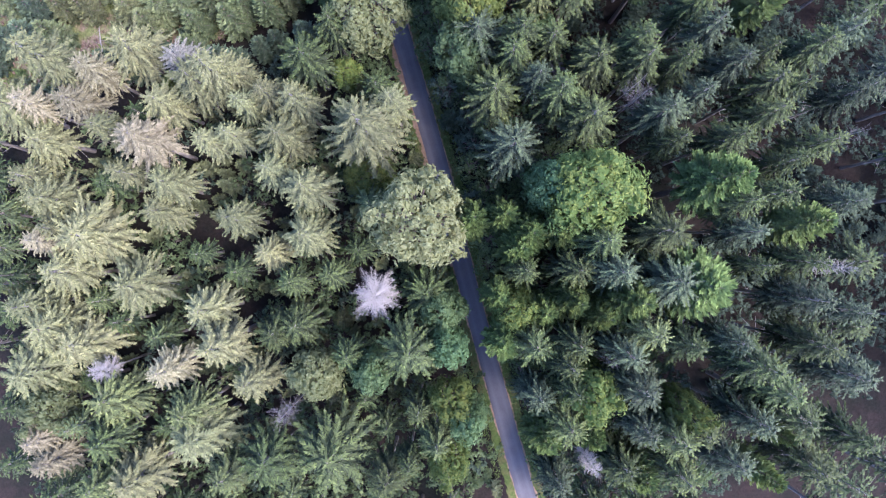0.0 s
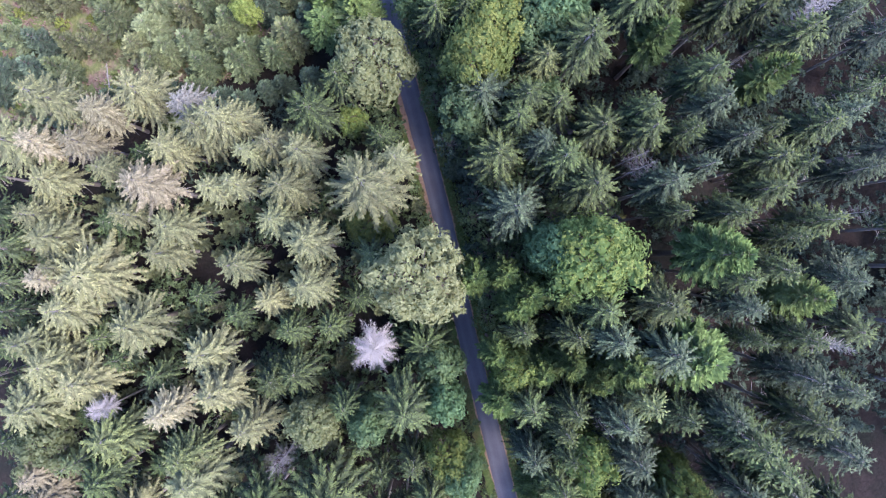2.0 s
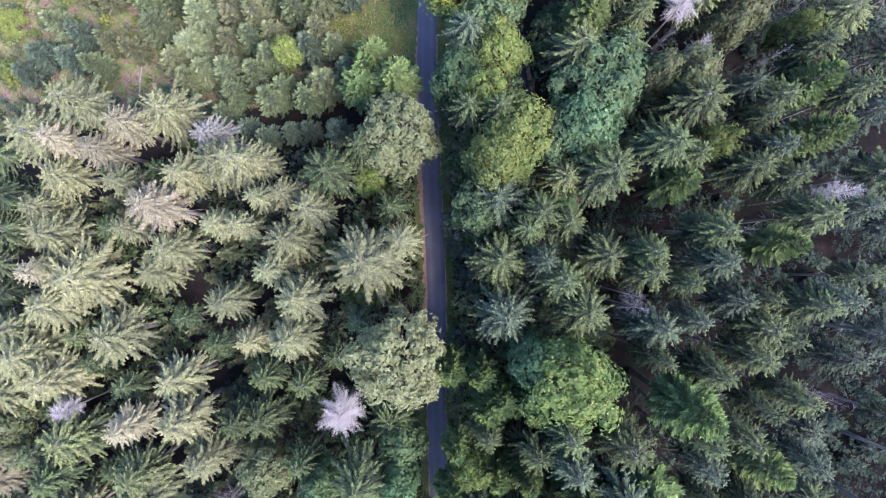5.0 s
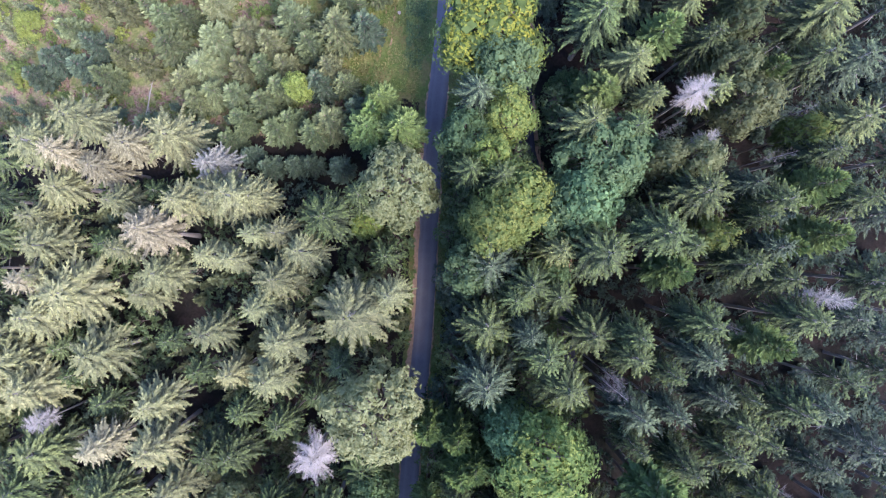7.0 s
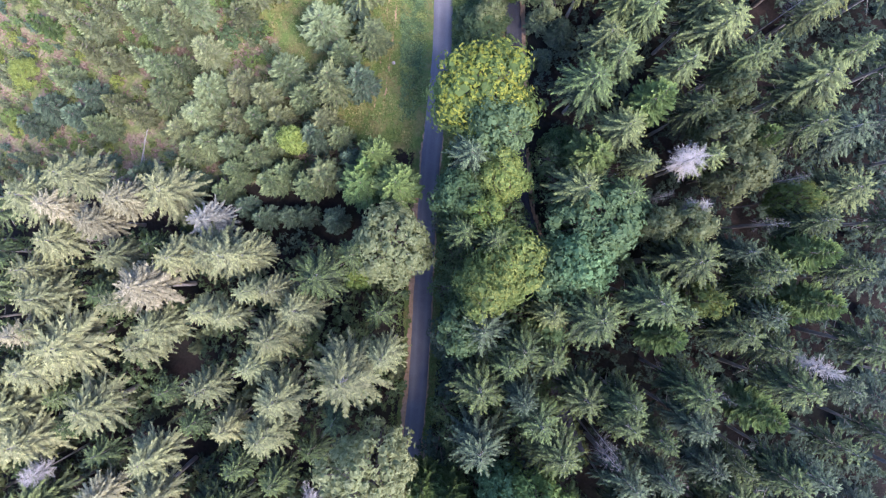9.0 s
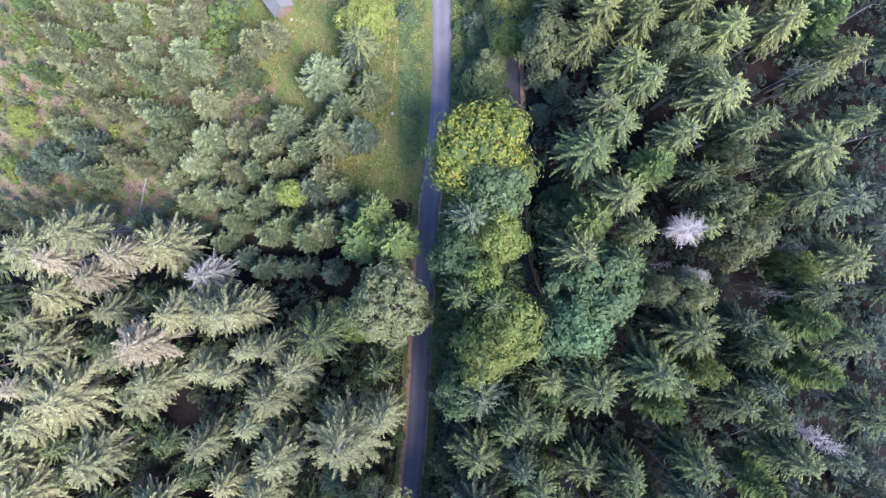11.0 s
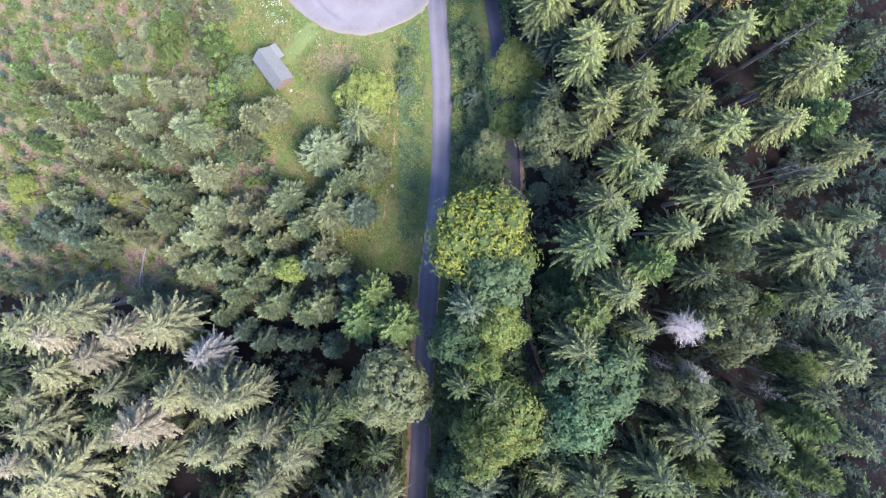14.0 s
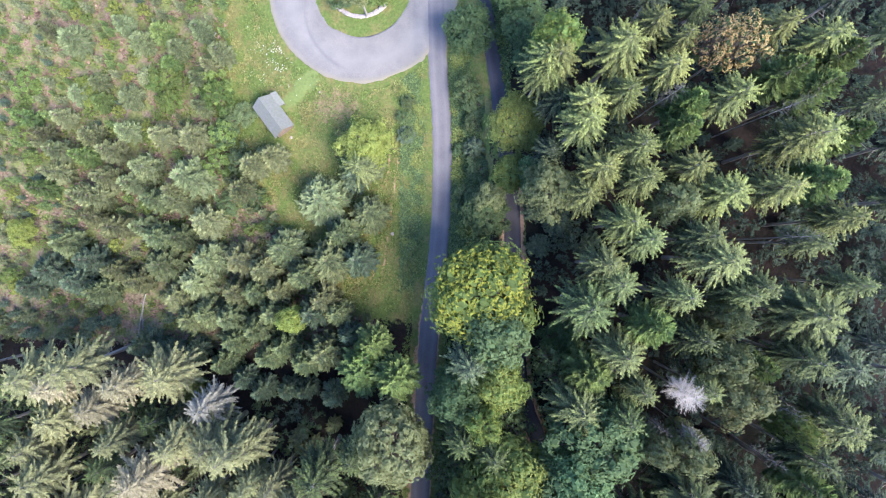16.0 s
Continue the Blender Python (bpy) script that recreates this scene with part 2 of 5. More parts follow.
def conifer_meshes(seed, height, radius, bare, whorls, around, twig, droop, lift, taper, needles, dead=False, gap=0.33, dense=1.0, waist=0.7, wild=0.28, steps=2, narrow=0.36, hang=0.4):
    """Trunk and crown of a conifer: whorls of drooping boughs with flat sprays of twigs on both sides."""
    rng = random.Random(seed)
    tv, tf, cv, cf, tips = [], [], [], [], []
    lean = Vector((rng.uniform(-0.02, 0.02), rng.uniform(-0.02, 0.02), 0))
    stem = [Vector((0, 0, -0.6)) if i == 0 else Vector((lean.x * height * i / 8, lean.y * height * i / 8, height * i / 8)) for i in range(9)]
    tube(tv, tf, stem, [max(0.015, height * 0.0125 * (1 - i / 8.3)) for i in range(9)], 7)
    turn = rng.uniform(0, 6.28)
    for i in range(whorls):
        f = i / (whorls - 1)
        z = height * (bare + (0.985 - bare) * f)
        reach = radius * max(0.05, (1 - f) ** taper) * (waist + (1 - waist) * min(1.0, f / 0.22))
        n = max(4, round(around * (1 - 0.4 * f)))
        for k in range(n):
            turn += 2 * math.pi / n + rng.uniform(-wild, wild) + 0.12
            length = reach * rng.uniform(1 - wild, 1.14)
            if rng.random() < 0.06:
                length *= 0.5
            out = Vector((math.cos(turn), math.sin(turn), 0))
            across = Vector((-out.y, out.x, 0))
            up = lift[0] + (lift[1] - lift[0]) * f + rng.uniform(-0.08, 0.08)
            bow = rng.uniform(-0.45, 0.45) * wild
            root = Vector((lean.x * z, lean.y * z, z + rng.uniform(-0.25, 0.25) * height / 26))

            def at(s):
                return root + out * (length * s) + across * (bow * length * s * s) + Vector((0, 0, length * (up * s - droop * (1 - 0.5 * f) * s * s)))
            tube(cv if dead else tv, cf if dead else tf, [at(s / steps) for s in range(steps + 1)], [max(0.012, length * 0.011 * (1 - s / (steps + 0.3))) * (1.2 if dead else 1) for s in range(steps + 1)], 3)
            if not dead:
                for a, b in ((0.12, 0.62), (0.48, 1.0)):
                    sprig(cv, cf, at(a), (at(b) - at(a)).normalized(), (across + Vector((0, 0, rng.uniform(-0.4, 0.4)))).normalized(), length * (b - a), min(length * 0.09, twig * 0.6))
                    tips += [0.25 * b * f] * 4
            count = max(3, int(length / gap * dense))
            for q in range(count):
                s = 0.2 + 0.8 * (q + rng.random() * 0.7) / count
                base = at(s)
                ahead = (at(min(1.05, s + 0.05)) - at(s - 0.05)).normalized()
                for sgn in (1, -1):
                    if rng.random() < 0.05:
                        continue
                    size = twig * (0.55 + 4 * s * (1 - s) ** 2) * rng.uniform(0.65, 1.3) * (0.45 + 0.55 * min(1.0, length / radius * 1.5))
                    way = (ahead * rng.uniform(0.6, 1.1) + across * sgn * rng.uniform(0.6, 1.0) + Vector((0, 0, rng.uniform(-hang, 0.12)))).normalized()
                    side = way.cross(Vector((rng.uniform(-0.45, 0.45), rng.uniform(-0.45, 0.45), 1))).normalized()
                    shoot(cv, cf, base, way, side, size, size * (0.06 if dead else rng.uniform(0.75, 1.25) * narrow))
                    # Tip tone rises outward and up the crown, painting its sunlit top.
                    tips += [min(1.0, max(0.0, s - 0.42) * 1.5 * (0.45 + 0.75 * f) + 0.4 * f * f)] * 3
            shoot(cv, cf, at(0.93), (at(1.05) - at(0.9)).normalized(), across, twig * 0.7, twig * (0.06 if dead else 0.4))
            tips += [0.5] * 3
    if not dead:
        for k in range(round(height * 0.5)):  # dead lower boughs below the green crown
            z, w = height * rng.uniform(bare * 0.55, bare + 0.06), rng.uniform(0, 6.28)
            out, length = Vector((math.cos(w), math.sin(w), rng.uniform(-0.35, 0.05))), radius * rng.uniform(0.3, 0.65)
            root = Vector((lean.x * z, lean.y * z, z))
            tube(tv, tf, [root, root + out * length], [0.05, 0.012], 3)
        for k in range(6):
            w = k * 1.05
            top = Vector((lean.x * height, lean.y * height, height * 0.975))
            way = Vector((math.cos(w) * 0.35, math.sin(w) * 0.35, 1)).normalized()
            shoot(cv, cf, top, way, way.orthogonal().normalized(), twig * 0.9, twig * 0.28)
            tips += [0.5] * 3
    return mesh_of("trunk", tv, tf, DEADWOOD if dead else BARK_PALE, True), mesh_of("crown", cv, cf, needles, tips=None if dead else tips)


def broadleaf_meshes(seed, height, radius, base, clumps, leaves, leaf, mats, flat=1.0, patch=None, share=0.5, lump=(0.16, 0.29)):
    """Trunk with limbs, and a crown of domed leaf clumps, each of many small sprays of leaves, with an uneven outline."""
    rng = random.Random(seed)
    tv, tf, cv, cf, slots = [], [], [], [], []
    mid, half = height * (base + 1) / 2, height * (1 - base) / 2
    stem = [Vector((rng.uniform(-0.1, 0.1) * i / 3, rng.uniform(-0.1, 0.1) * i / 3, -0.6 + (mid + 0.6) * i / 5)) for i in range(6)]
    tube(tv, tf, stem, [height * 0.017 * (1 - i / 7) for i in range(6)], 7)
    golden = math.pi * (3 - math.sqrt(5))
    for c in range(clumps):
        v = 1 - 1.55 * (c + 0.5) / clumps
        ring = math.sqrt(max(0, 1 - v * v))
        w = golden * c + rng.uniform(-0.3, 0.3)
        push = rng.uniform(0.64, 0.86) * (1 + 0.5 * noise.noise((math.cos(w) * 1.4 + seed, math.sin(w) * 1.4, v)))
        centre = Vector((math.cos(w) * ring * radius * push, math.sin(w) * ring * radius * push, mid + v * half * flat * push))
        size = radius * rng.uniform(*lump)
        tube(tv, tf, [stem[3].lerp(stem[5], rng.random()), stem[5].lerp(centre, 0.5) + Vector((0, 0, 0.2)), centre], [height * 0.006, height * 0.004, 0.02], 4)
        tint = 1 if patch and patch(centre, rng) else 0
        outward = Vector((centre.x / radius, centre.y / radius, 0.35 + (centre.z - mid) / half))
        for q in range(min(10, leaves // 8)):  # the larger inner leaves that close the clump
            d = (Vector((rng.gauss(0, 1), rng.gauss(0, 1), rng.gauss(0.3, 0.8))).normalized() + outward * 0.6).normalized()
            way = d.cross(Vector((rng.gauss(0, 1), rng.gauss(0, 1), rng.gauss(0, 1)))).normalized()
            sprig(cv, cf, centre + d * size * rng.uniform(0.5, 0.75) - way * size * 0.5, way, way.cross(d).normalized(), size * rng.uniform(0.7, 1.0), size * rng.uniform(0.5, 0.7))
            slots.append(0)
        spray = 5
        for q in range(max(1, leaves // spray)):
            d = (Vector((rng.gauss(0, 1), rng.gauss(0, 1), rng.gauss(0.3, 0.8))).normalized() + outward * 0.5).normalized()
            hub = centre + Vector((d.x, d.y, d.z * 0.8)) * size * rng.uniform(0.45, 1.5)
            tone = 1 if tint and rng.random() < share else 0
            for k in range(spray):
                across = d.cross(Vector((rng.gauss(0, 1), rng.gauss(0, 1), rng.gauss(0, 1)))).normalized()
                way = (Vector((across.x, across.y, across.z * 0.5)) + d * rng.uniform(-0.1, 0.4) + Vector((0, 0, rng.uniform(-0.3, 0.0)))).normalized()
                side = way.cross(d * 0.45 + Vector((rng.uniform(-0.4, 0.4), rng.uniform(-0.4, 0.4), 1.0))).normalized()
                shoot(cv, cf, hub + across * leaf * rng.uniform(-0.1, 0.4), way, side, leaf * rng.uniform(0.8, 1.5), leaf * rng.uniform(0.5, 0.9))
                slots.append(tone)
    me = mesh_of("crown", cv, cf, mats[0])
    if len(mats) > 1:
        me.materials.append(mats[1])
        me.polygons.foreach_set("material_index", slots)
    return mesh_of("trunk", tv, tf, BARK, True), me


def bushy_meshes(seed, height, radius, whorls, around, shoots, needle, needles, taper=0.6, swell=0.3, bare=0.05, broad=0.45):
    """A dense young conifer: tiers of broad upswept sprays fringed with shoots, with a soft rounded outline."""
    rng = random.Random(seed)
    tv, tf, cv, cf, tips = [], [], [], [], []
    tube(tv, tf, [Vector((0, 0, -0.4)), Vector((0, 0, height * 0.5)), Vector((rng.uniform(-0.1, 0.1), rng.uniform(-0.1, 0.1), height * 0.97))], [height * 0.018, height * 0.011, 0.015], 6)
    turn = rng.uniform(0, 6.28)
    for i in range(whorls):
        f = i / (whorls - 1)
        z = height * (bare + (0.93 - bare) * f)
        reach = radius * max(0.1, (1 - f) ** taper) * (1 - swell + swell * min(1.0, f / 0.25))
        n = max(4, round(around * (1 - 0.4 * f)))
        for k in range(n):
            turn += 2 * math.pi / n + rng.uniform(-0.2, 0.2) + 0.2
            length = reach * rng.uniform(0.78, 1.1)
            out = Vector((math.cos(turn), math.sin(turn), 0))
            across = Vector((-out.y, out.x, 0))
            root = Vector((0, 0, z + rng.uniform(-0.15, 0.15)))
            way = (out + Vector((0, 0, 0.1 + 0.5 * f + rng.uniform(-0.15, 0.15)))).normalized()
            side = (across + Vector((0, 0, rng.uniform(-0.3, 0.3)))).normalized()
            tube(tv, tf, [root, root + way * length * 0.8], [0.025, 0.008], 3)
            wide = length * rng.uniform(0.8, 1.2) * broad
            sprig(cv, cf, root + way * length * 0.1, way, side, length * 0.85, wide)
            tips += [0.0, 0.12 * f, 0.3 * f, 0.12 * f]
            for q in range(shoots):
                s = (q + 0.6 + rng.uniform(-0.3, 0.3)) / shoots
                sgn = 1 if q % 2 else -1
                hub = root + way * (length * (0.25 + 0.62 * s)) + side * (sgn * wide * 0.3 * (1.15 - s) * rng.uniform(0.3, 1.0))
                lead = (way * 0.7 + side * sgn * rng.uniform(0.1, 0.7) + Vector((0, 0, rng.uniform(0.1, 0.6)))).normalized()
                size = needle * rng.uniform(0.75, 1.3)
                shoot(cv, cf, hub, lead, lead.cross(Vector((rng.uniform(-0.5, 0.5), rng.uniform(-0.5, 0.5), 1))).normalized(), size, size * rng.uniform(0.45, 0.7))
                # Paler towards spray ends and treetop: young shoots plus sun put into the tone.
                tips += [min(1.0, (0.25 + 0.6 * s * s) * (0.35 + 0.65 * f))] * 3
    return mesh_of("trunk", tv, tf, BARK, True), mesh_of("crown", cv, cf, needles, tips=tips)


def retint(pair, mat):
    """The same tree with other foliage."""
    me = pair[1].copy()
    me.materials[0] = mat
    return pair[0], me


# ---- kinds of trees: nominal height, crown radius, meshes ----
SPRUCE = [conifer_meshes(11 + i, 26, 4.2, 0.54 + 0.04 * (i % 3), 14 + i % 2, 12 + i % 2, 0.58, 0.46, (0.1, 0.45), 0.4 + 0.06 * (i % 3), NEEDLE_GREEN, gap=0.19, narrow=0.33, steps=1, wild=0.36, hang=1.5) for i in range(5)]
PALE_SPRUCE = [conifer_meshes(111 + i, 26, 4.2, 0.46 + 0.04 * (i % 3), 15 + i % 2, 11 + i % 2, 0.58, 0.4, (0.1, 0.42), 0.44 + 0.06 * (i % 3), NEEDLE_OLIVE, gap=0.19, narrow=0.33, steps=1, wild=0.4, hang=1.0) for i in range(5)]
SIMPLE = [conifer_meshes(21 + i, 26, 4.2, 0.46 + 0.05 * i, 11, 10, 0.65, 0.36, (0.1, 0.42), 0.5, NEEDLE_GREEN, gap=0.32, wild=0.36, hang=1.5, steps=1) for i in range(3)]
BUSHY = [bushy_meshes(31 + i, 6.0, 2.0, 11 + i % 2, 11, 17, 0.3, NEEDLE_YOUNG, taper=0.55 + 0.1 * (i % 3)) for i in range(5)]
SAPLING = [bushy_meshes(36 + i, 6.0, 2.0, 7, 9, 7, 0.42, NEEDLE_YOUNG, taper=0.6 + 0.08 * i) for i in range(4)]
FIR = [bushy_meshes(131 + i, 26, 5.0, 17, 13, 26, 0.46, NEEDLE_BRIGHT, taper=0.46 + 0.08 * i, bare=0.5, broad=0.3) for i in range(3)]
BARE = [conifer_meshes(41 + i, 24, 3.4, 0.66, 13, 10, 0.62, 0.25, (0.2, 0.9), 0.36, DEADWOOD, dead=True, gap=0.13, wild=0.4, steps=3) for i in range(2)]
THIN = [conifer_meshes(45 + i, 24, 3.4, 0.66, 9, 6, 0.7, 0.3, (0.2, 0.7), 0.4, DEADWOOD, dead=True, gap=0.4, wild=0.5) for i in range(2)]
BROAD = [broadleaf_meshes(51 + i, 20, 5.0, 0.3, 84, 150, 0.29, [LEAF_GREEN]) for i in range(4)]
LOBED = [broadleaf_meshes(151 + i, 20, 5.0, 0.35, 130, 85, 0.28, [LEAF_PALE], lump=(0.12, 0.2)) for i in range(2)]
LOW_BROAD = [broadleaf_meshes(161 + i, 20, 5.0, 0.25, 30, 45, 0.46, [LEAF_DARK]) for i in range(3)]
BRAMBLE = [broadleaf_meshes(66 + i, 5.0, 2.0, 0.0, 10, 25, 0.36, [LEAF_DARK]) for i in range(3)]
SMALL = [broadleaf_meshes(61 + i, 5.0, 2.0, 0.1, 18, 60, 0.3, [LEAF_SHRUB]) for i in range(2)]
# Lime sprays on the upper clumps paint sunlight on the crown's top.
SUNLIT_TOPS = [broadleaf_meshes(75 + i, 20, 5.0, 0.3, 90, 200, 0.21, [LEAF_BRIGHT, LEAF_LIME], patch=lambda c, r: c.z > 15.0 + 1.5 * r.random(), share=0.75) for i in range(3)]
AUTUMN = broadleaf_meshes(73, 20, 5.0, 0.3, 110, 230, 0.2, [LEAF_BRIGHT, LEAF_YELLOW], patch=lambda c, r: c.z > 14.6 and c.x ** 2 + c.y ** 2 < 14 + 5 * r.random(), share=0.72)
TURNING = [broadleaf_meshes(81 + i, 20, 5.0, 0.35, 60, 85, 0.27, [LEAF_SHRUB, LEAF_ORANGE], patch=lambda c, r: c.z > 12.0 + 1.5 * r.random(), share=0.9, lump=(0.12, 0.2)) for i in range(2)]
KINDS = {
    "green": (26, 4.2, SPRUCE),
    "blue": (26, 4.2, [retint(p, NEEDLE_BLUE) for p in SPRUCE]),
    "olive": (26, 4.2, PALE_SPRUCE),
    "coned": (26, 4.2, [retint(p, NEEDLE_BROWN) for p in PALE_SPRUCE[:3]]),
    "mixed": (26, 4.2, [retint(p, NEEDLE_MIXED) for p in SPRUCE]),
    "gold_lit": (26, 4.2, [retint(p, NEEDLE_GOLD_LIT) for p in SPRUCE]),
    "silver": (26, 4.2, [retint(p, NEEDLE_SILVER) for p in PALE_SPRUCE[:2]]),
    "fill_mixed": (26, 4.2, [retint(p, NEEDLE_MIXED) for p in SIMPLE]),
    "bright": (26, 4.2, FIR),
    "leafy_lobed": (20, 5.0, LOBED),
    "fill_leafy": (20, 5.0, LOW_BROAD),
    "fill_fresh": (20, 5.0, [retint(p, LEAF_SHRUB) for p in LOW_BROAD]),
    "fill_green": (26, 4.2, SIMPLE),
    "fill_blue": (26, 4.2, [retint(p, NEEDLE_BLUE) for p in SIMPLE]),
    "young": (6, 2.0, BUSHY),
    "sapling": (6, 2.0, SAPLING),
    "sapling_pale": (6, 2.0, [retint(p, NEEDLE_PALE) for p in SAPLING]),
    "sapling_blue": (6, 2.0, [retint(p, NEEDLE_SEA) for p in SAPLING]),
    "sapling_bright": (6, 2.0, [retint(p, NEEDLE_BRIGHT) for p in SAPLING]),
    "young_blue": (6, 2.0, [retint(p, NEEDLE_SEA) for p in BUSHY]),
    "young_pale": (6, 2.0, [retint(p, NEEDLE_PALE) for p in BUSHY]),
    "young_bright": (6, 2.0, [retint(p, NEEDLE_BRIGHT) for p in BUSHY[:2]]),
    "dead": (24, 3.4, BARE),
    "dead_grey": (24, 3.4, [retint(p, DEADWOOD_GREY) for p in THIN]),
    "leafy": (20, 5.0, BROAD),
    "leafy_pale": (20, 5.0, [retint(p, LEAF_PALE) for p in BROAD]),
    "leafy_bright": (20, 5.0, SUNLIT_TOPS),
    "leafy_lime": (20, 5.0, [retint(p, LEAF_LIME) for p in BROAD[:2]]),
    "leafy_orange": (20, 5.0, TURNING),
    "autumn": (20, 5.0, [AUTUMN]),
    "shrub": (5, 2.0, SMALL),
    "bramble": (5, 2.0, BRAMBLE),
    "coppice": (5, 2.0, [retint(p, LEAF_SHRUB) for p in BRAMBLE]),
    "shrub_bright": (5, 2.0, [retint(p, LEAF_BRIGHT) for p in SMALL]),
    "shrub_yellow": (5, 2.0, [retint(p, LEAF_LIME) for p in SMALL[:1]]),
}
LABELS = {
    "green": ("spruce_tree", "tall dark green spruce with drooping boughs", "conifer", "mature spruces"),
    "blue": ("spruce_tree", "tall bluish green spruce with layered boughs", "conifer", "mature spruces"),
    "olive": ("spruce_tree", "tall pale olive green spruce with ragged boughs", "conifer", "mature spruces"),
    "mixed": ("spruce_tree", "tall olive-green spruce with yellowish new shoots painted sunlit", "conifer", "mature spruces"),
    "gold_lit": ("spruce_tree", "tall spruce with sunlight painted golden-green into its needles", "conifer", "mature spruces"),
    "silver": ("spruce_tree", "half-dead spruce with bleached silvery grey boughs", "conifer", "mature spruces"),
    "coned": ("spruce_tree", "spruce with crown browned by hanging cones", "conifer", "mature spruces"),
    "leafy_lobed": ("broadleaf_tree", "broad tree with pale green lobed foliage beside the road", "tree", "broadleaf trees"),
    "bright": ("fir_tree", "fresh yellow-green fir among darker spruces", "conifer", "mature firs"),
    "young": ("young_conifer", "bushy young green conifer in the plantation", "conifer", "plantation trees"),
    "young_blue": ("young_conifer", "bushy young bluish green conifer", "conifer", "plantation trees"),
    "young_pale": ("young_conifer", "bushy young pale green conifer", "conifer", "plantation trees"),
    "young_bright": ("young_conifer", "bushy young yellow-green conifer", "conifer", "plantation trees"),
    "dead": ("dead_spruce", "dead bare spruce bleached to whitish grey", "dead tree", "dead spruces"),
    "dead_grey": ("dead_spruce", "dead bare spruce with thin grey twigs", "dead tree", "dead spruces"),
    "leafy": ("broadleaf_tree", "leafy green broadleaf tree with rounded crown", "tree", "broadleaf trees"),
    "leafy_pale": ("broadleaf_tree", "broadleaf tree with pale silvery green foliage", "tree", "broadleaf trees"),
    "leafy_bright": ("broadleaf_tree", "broadleaf tree with bright yellow-green foliage, top painted sunlit lime", "tree", "broadleaf trees"),
    "leafy_lime": ("broadleaf_tree", "small rounded tree with lime-yellow leaves", "tree", "broadleaf trees"),
    "leafy_orange": ("broadleaf_tree", "broadleaf tree turning orange-brown in autumn", "tree", "broadleaf trees"),
    "autumn": ("broadleaf_tree", "broad green tree with yellow autumn leaves on top", "tree", "broadleaf trees"),
    "shrub": ("shrub", "low leafy green shrub", "bush", "shrubs"),
    "shrub_bright": ("shrub", "low yellow-green leafy shrub", "bush", "shrubs"),
    "shrub_yellow": ("shrub", "low shrub with yellow leaves", "bush", "shrubs"),
}
PLACED = []


def tree(kind, x, y, top, r):
    """A tree rooted at (x, y) whose tip stands at the height top, with the crown's radius r."""
    h0, r0, meshes = KINDS[kind]
    rng = random.Random(round(x * 131 + y * 977))
    name, label, category, group = LABELS[kind]
    z = float(ground(x, y))
    height = max(1.2, top - z)
    thing = tagged(new(name), label, category, group)
    thing.matrix_basis = pose(x, y, z, 0, 0, rng.uniform(0, 360)) @ Matrix.Diagonal((r / r0, r / r0, height / h0, 1))
    trunk, crown = meshes[rng.randrange(len(meshes))]
    part("trunk", trunk, thing)
    part("crown", crown, thing)
    PLACED.append((x, y, r))
    return thing


# ---- ground ----
def between(v, a, b, soft):
    """1 inside the stretch from a to b, fading to 0 within soft."""
    return np.clip(np.minimum(v - a, b - v) / soft + 0.5, 0, 1)


def axis(lo, hi, step, far):
    grow = [0.0]
    while grow[-1] < far:
        grow.append(grow[-1] * 1.35 + step * 2)
    g = np.array(grow[1:])
    return np.concatenate([lo - g[::-1], np.arange(lo, hi + step, step), hi + g])


def spline(points, n=14):
    """A smooth line through the points (Catmull-Rom)."""
    p = [Vector(a) for a in points]
    p = [p[0] * 2 - p[1]] + p + [p[-1] * 2 - p[-2]]
    line = []
    for i in range(1, len(p) - 2):
        for k in range(n):
            t = k / n
            line.append(0.5 * (2 * p[i] + (p[i + 1] - p[i - 1]) * t + (2 * p[i - 1] - 5 * p[i] + 4 * p[i + 1] - p[i + 2]) * t * t + (3 * p[i] - p[i - 1] - 3 * p[i + 1] + p[i + 2]) * t * t * t))
    return line + [p[-2]]


ROAD_WEST = spline([(-2, -120), (-0.8, -75), (0.1, -42.6), (0.9, -26.6), (2.2, -4.7), (3.6, 10), (4.4, 26), (5.2, 45), (6.2, 57), (7.2, 68), (7.3, 82), (6.4, 96), (5.8, 112), (5, 150)])
ROAD_EAST = spline([(29.5, 3), (27.2, 9), (26, 17), (25.4, 26), (23.2, 33.5), (20.2, 42), (19.3, 52), (18.5, 66), (18, 74), (16.6, 85.5), (14.6, 99), (12.5, 115), (10, 150)])
LOOP = (-6.3, 107.5, 8.2, 16.1)  # the gravel turning place: centre, inner and outer radius


def road_distance(x, y, line):
    pts = np.array([(p.x, p.y) for p in line])
    d = np.full(x.shape, 1e9)
    for a, b in zip(pts[:-1], pts[1:]):
        ab = b - a
        t = np.clip(((x - a[0]) * ab[0] + (y - a[1]) * ab[1]) / max(1e-6, ab @ ab), 0, 1)
        d = np.minimum(d, np.hypot(x - a[0] - t * ab[0], y - a[1] - t * ab[1]))
    return d


gx, gy = axis(-90, 85, 0.5, 2500), axis(-50, 125, 1.0, 2500)
X, Y = np.meshgrid(gx, gy)
d_west, d_east = road_distance(X, Y, ROAD_WEST), road_distance(X, Y, ROAD_EAST)
Z = ground(X, Y)
mound = np.array([noise.noise((a * 0.18, b * 0.18, 0)) + 0.5 * noise.noise((a * 0.5, b * 0.5, 3)) for a, b in zip(X.ravel(), Y.ravel())]).reshape(X.shape)
d_loop = np.hypot(X - LOOP[0], Y - LOOP[1])
